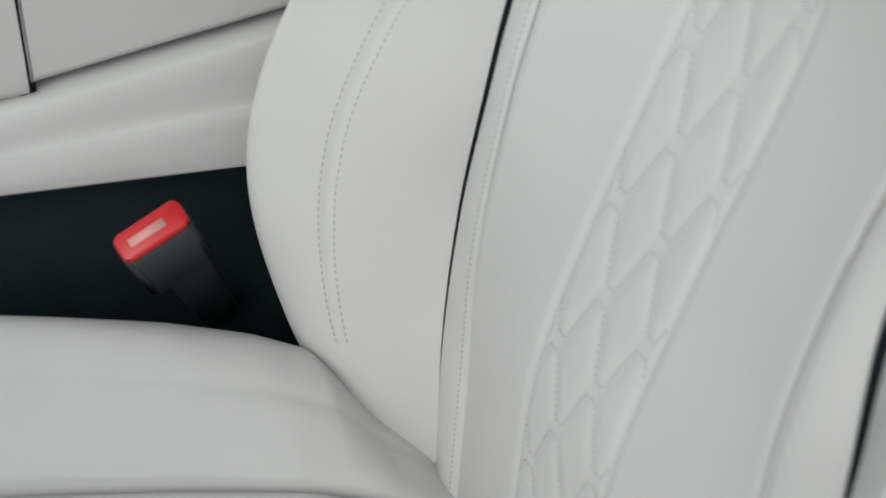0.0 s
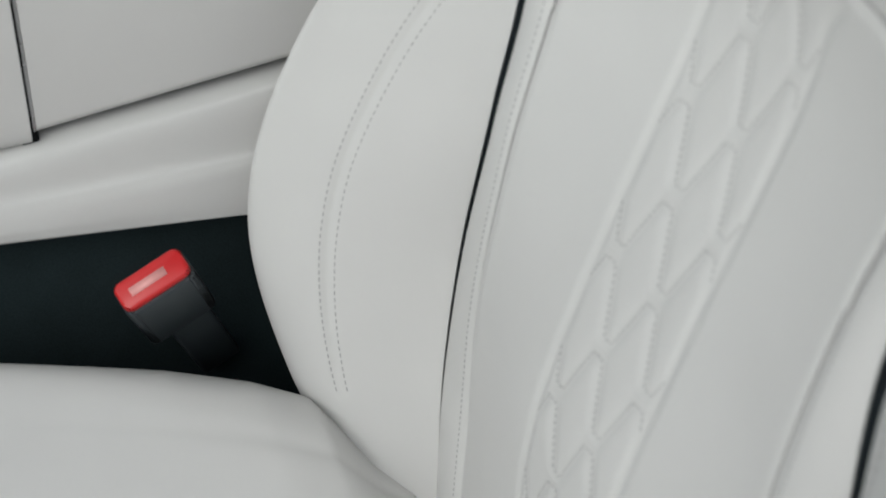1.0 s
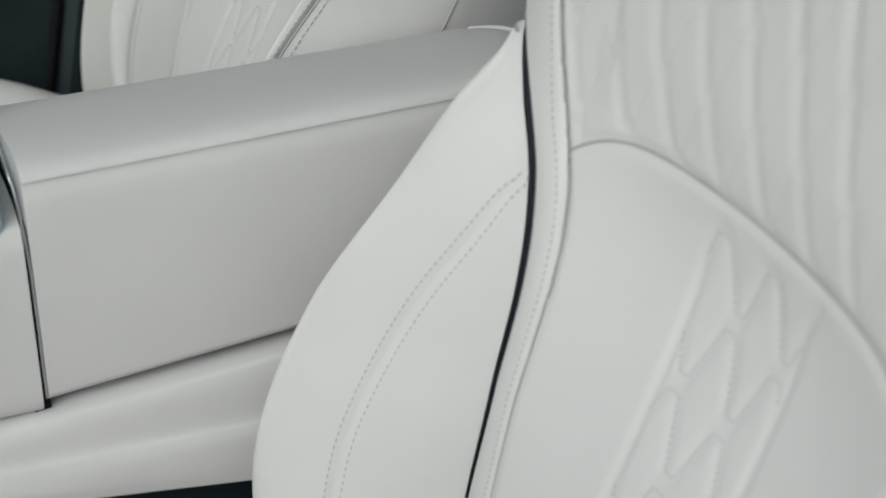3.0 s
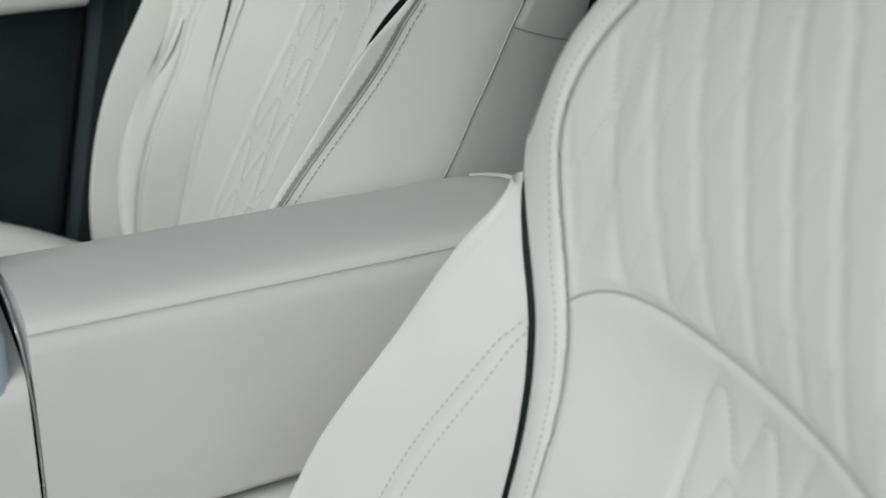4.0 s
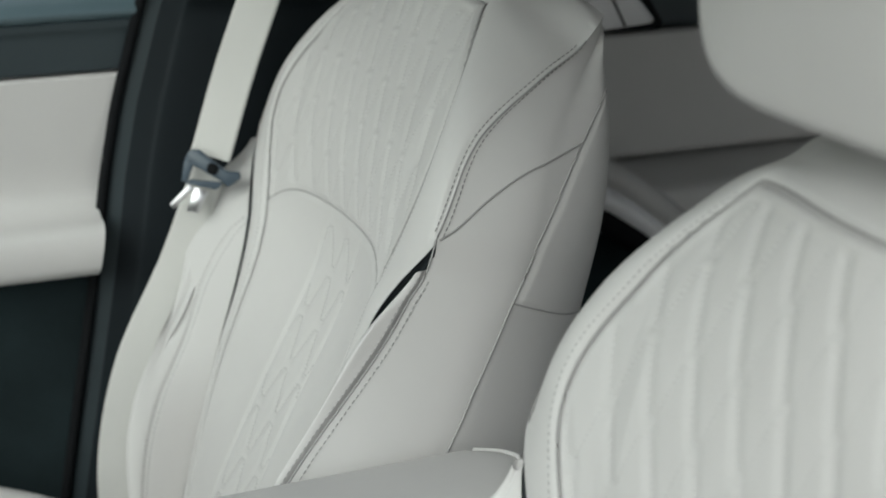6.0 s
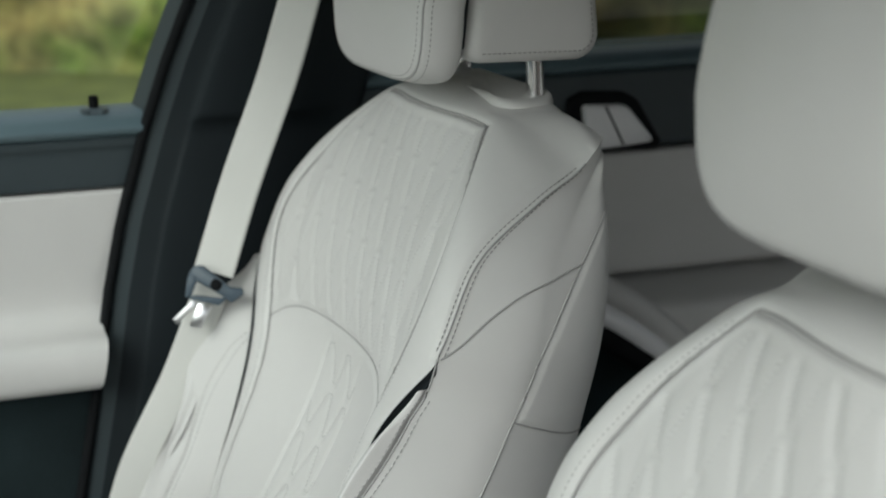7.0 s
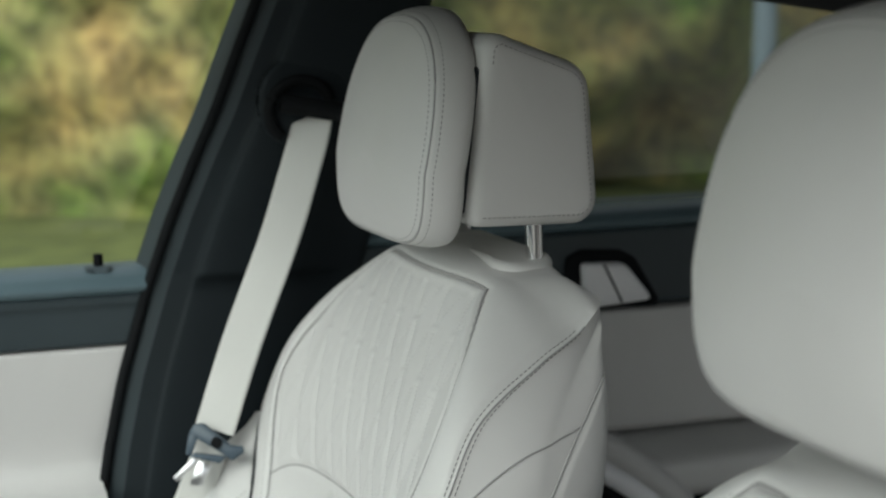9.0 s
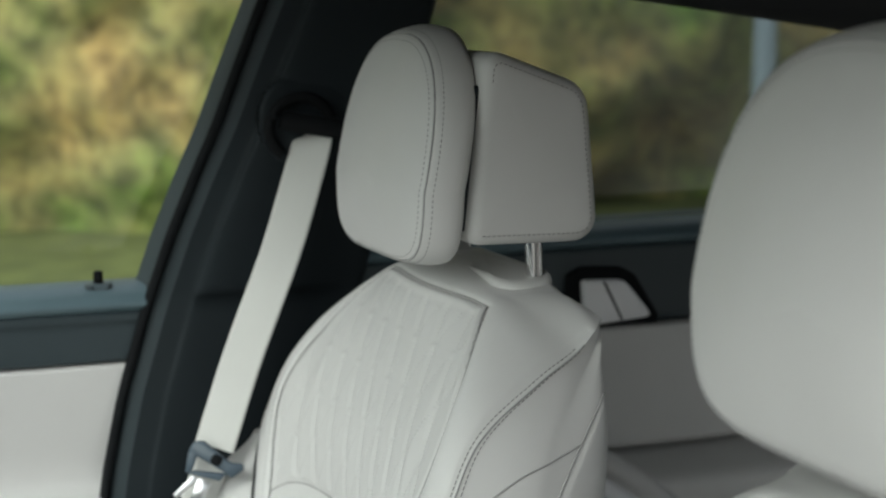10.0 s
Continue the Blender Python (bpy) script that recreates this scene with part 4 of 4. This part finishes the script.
# open door out of view, added to block low light and bounce some back
open_door = part("door_3", box(0, 1.05, -.04, .04, .42, 1.30, .02), LEATHER)
open_door.matrix_world = Matrix.Translation((-1.22, -.86, 0)) @ Matrix.Rotation(radians(-112), 4, "Z")
structure(open_door, "unseen open front car door added to block and bounce light", "car door")
screen = sheet("window_3", np.array([[(-1.28, y, 1.06), (-.45, y * .8, 1.75)] for y in (-.76, .76)]), TINTED_BAND)
screen.visible_shadow = False
structure(screen, "sloping windscreen of clear car glass", "windscreen")


# ---- seat belt of the far seat ----
def belt():
    b = new("seat_belt")
    tagged(b, "ivory seat belt hanging from the door pillar", "seat belt")
    def band(name, pts, mat=WEBBING, half=.0225, thick=.0013):
        c = spline(pts, np.linspace(0, len(pts) - 1, 60))
        d = np.gradient(c, axis=0)
        d /= np.linalg.norm(d, axis=1)[:, None]
        side = np.array([.80, -.38, .30])
        side = side - d * (d @ side)[:, None]
        side /= np.linalg.norm(side, axis=1)[:, None]
        n = np.cross(d, side)
        k = np.linspace(-1, 1, 15)
        top = c[:, None] + side[:, None] * (k * half)[None, :, None] + n[:, None] * thick
        bot = top[:, ::-1] - 2 * n[:, None] * thick
        return sheet(name, np.concatenate([top, bot], 1), mat, b, wrap_v=True)
    band("upper_webbing", [(.040, .698, 1.480), (.039, .676, 1.476), (.034, .659, 1.466), (.016, .653, 1.412), (-.008, .652, 1.34), (-.053, .648, 1.23), (-.088, .640, 1.135)])
    band("lower_webbing", [(-.088, .640, 1.125), (-.127, .653, 1.02), (-.182, .668, .90), (-.208, .678, .78), (-.208, .682, .66)], half=.019)
    a = np.radians(np.linspace(235, 20, 40))
    lip = np.stack([.022 + .036 * np.cos(a), .664 - .004 * np.sin(a), 1.481 + .034 * np.sin(a)], 1)
    sheet("guide_ring", tube_points(lip, .0065, 12), RUBBER, b, "black lip of the belt opening on the pillar", wrap_v=True)
    sheet("slot_edge", tube_points(np.array([(-.004, .650, 1.492), (.02, .646, 1.487), (.05, .640, 1.482), (.078, .636, 1.476)]), .011, 14), RUBBER, b, "black edge over the belt slot", wrap_v=True)
    t = new("tongue")
    t.parent = b
    frame_ = bmesh.new()
    for o in ([(-.042, -.004), (-.040, .012), (-.028, .018), (.020, .004), (.036, .010), (.042, .002), (.030, -.016), (.018, -.012)], [(-.042, -.004), (-.028, .004), (-.026, -.030), (-.034, -.034)], [(-.030, -.034), (-.024, -.026), (.022, -.012), (.016, -.026)]):
        piece = prism(o, "y", -.006, .006, .0025, 2)
        me_ = bpy.data.meshes.new("tmp")
        piece.to_mesh(me_)
        piece.free()
        frame_.from_mesh(me_)
        bpy.data.meshes.remove(me_)
    part("tongue_frame", frame_, TONGUE, t, "slate plastic belt tongue")
    part("latch_plate", prism([(-.012, -.070), (.004, -.066), (.007, -.032), (-.014, -.034)], "y", -.0016, .0016, .0006, 1), SATIN, t, "steel latch plate")
    part("latch_arm", prism([(-.038, -.070), (-.030, -.074), (-.014, -.036), (-.022, -.032)], "y", -.003, .003, .0015, 2), SATIN, t, "steel latch arm")
    part("stop_button", prism(rounded(.016, .016, .006, 4), "y", -.010, .004, .002), RUBBER, t)
    t.matrix_local = Matrix.Translation((-.090, .622, 1.126)) @ Euler((radians(-12), radians(23), radians(-24))).to_matrix().to_4x4() @ Matrix.Scale(.76, 4)
    return b


belt()
up_anchor = part("belt_anchor_cover", prism([(x + .030, y + 1.490) for x, y in rounded(.105, .105, .05, 10)], "y", .670, .690, .006, 3), PILLAR)
tagged(up_anchor, "charcoal rounded belt anchor cover on the pillar", "anchor cover")


# ---- hedge outside ----
def hedge_material():
    m = bpy.data.materials.new("autumn_hedge")
    m.use_nodes = True
    n, k = m.node_tree.nodes, m.node_tree.links
    p = n["Principled BSDF"]
    p.inputs["Roughness"].default_value = .9
    tex = n.new("ShaderNodeTexCoord")
    a, b = n.new("ShaderNodeTexNoise"), n.new("ShaderNodeTexNoise")
    a.inputs["Scale"].default_value, b.inputs["Scale"].default_value = 1.0, 6.5
    a.inputs["Detail"].default_value, b.inputs["Detail"].default_value = 3, 3
    r = n.new("ShaderNodeValToRGB")
    r.color_ramp.elements[0].position, r.color_ramp.elements[0].color = .30, (.10, .20, .02, 1)
    r.color_ramp.elements[1].position, r.color_ramp.elements[1].color = .72, (.47, .33, .12, 1)
    e = r.color_ramp.elements.new(.5)
    e.color = (.26, .255, .09, 1)
    mix = n.new("ShaderNodeMix")
    mix.data_type, mix.blend_type = "RGBA", "MULTIPLY"
    mix.inputs["Factor"].default_value = .8
    r2 = n.new("ShaderNodeMapRange")
    r2.inputs["From Min"].default_value, r2.inputs["From Max"].default_value = .3, .7
    r2.inputs["To Min"].default_value, r2.inputs["To Max"].default_value = .3, 1.7
    for t in (a, b):
        k.new(tex.outputs["Object"], t.inputs["Vector"])
    k.new(a.outputs["Fac"], r.inputs[0])
    k.new(b.outputs["Fac"], r2.inputs["Value"])
    k.new(r.outputs[0], mix.inputs["A"])
    k.new(r2.outputs[0], mix.inputs["B"])
    k.new(mix.outputs["Result"], p.inputs["Base Color"])
    return m


# added ground, never in view, that throws warm light up into the cabin
gravel = part("pavement", box(-9, 9, -12, 3.2, -.2, .012, 0), material("pale_bounce_gravel", (.34, .315, .285), .9, vary=.3, grain=60, coarse=2, bump=.5))
structure(gravel, "unseen pale gravel under the car added for warm bounce light", "pavement")
X, Z = np.meshgrid(np.linspace(-14, 26, 200), np.linspace(0, 4.6, 60), indexing="ij")
Yh = np.array([[10.4 + .3 * math.exp(-(z / .4) ** 2) + 1.0 * noise.noise((x * .6, z * .6, 3.1)) + .4 * noise.noise((x * 2.2, z * 2.2, 7.7)) for x, z in zip(r1, r2)] for r1, r2 in zip(X, Z)])
HEDGE = hedge_material()
structure(sheet("backdrop", np.stack([X, Yh, Z], -1), HEDGE), "tall autumn hedge in yellow and green behind the car", "hedge")
# added out of view: cuts low sky and returns warm light
structure(part("wall_bounce", box(-14, 16, -9.3, -9.0, 0, 2.5, 0), material("warm_bounce_plaster", (.70, .58, .51), .9, vary=.08, grain=30, coarse=.6, bump=.3)), "unseen plain warm pale wall added to shape the side light", "wall")
pole = new("lamp_post")
tagged(pole, "pale blue-grey metal lamp post in front of the hedge", "lamp post")
zp = np.linspace(0, 4.2, 12)
sheet("shaft", tube_points(np.stack([np.full(12, 4.36), np.full(12, 6.6), zp], 1), .075 - .008 * zp, 16), PORCELAIN, pole, wrap_v=True)
part("foot", prism([(x + 4.36, y + 6.6) for x, y in rounded(.26, .26, .06, 4)], "z", 0, .06, .01), PORCELAIN, pole)
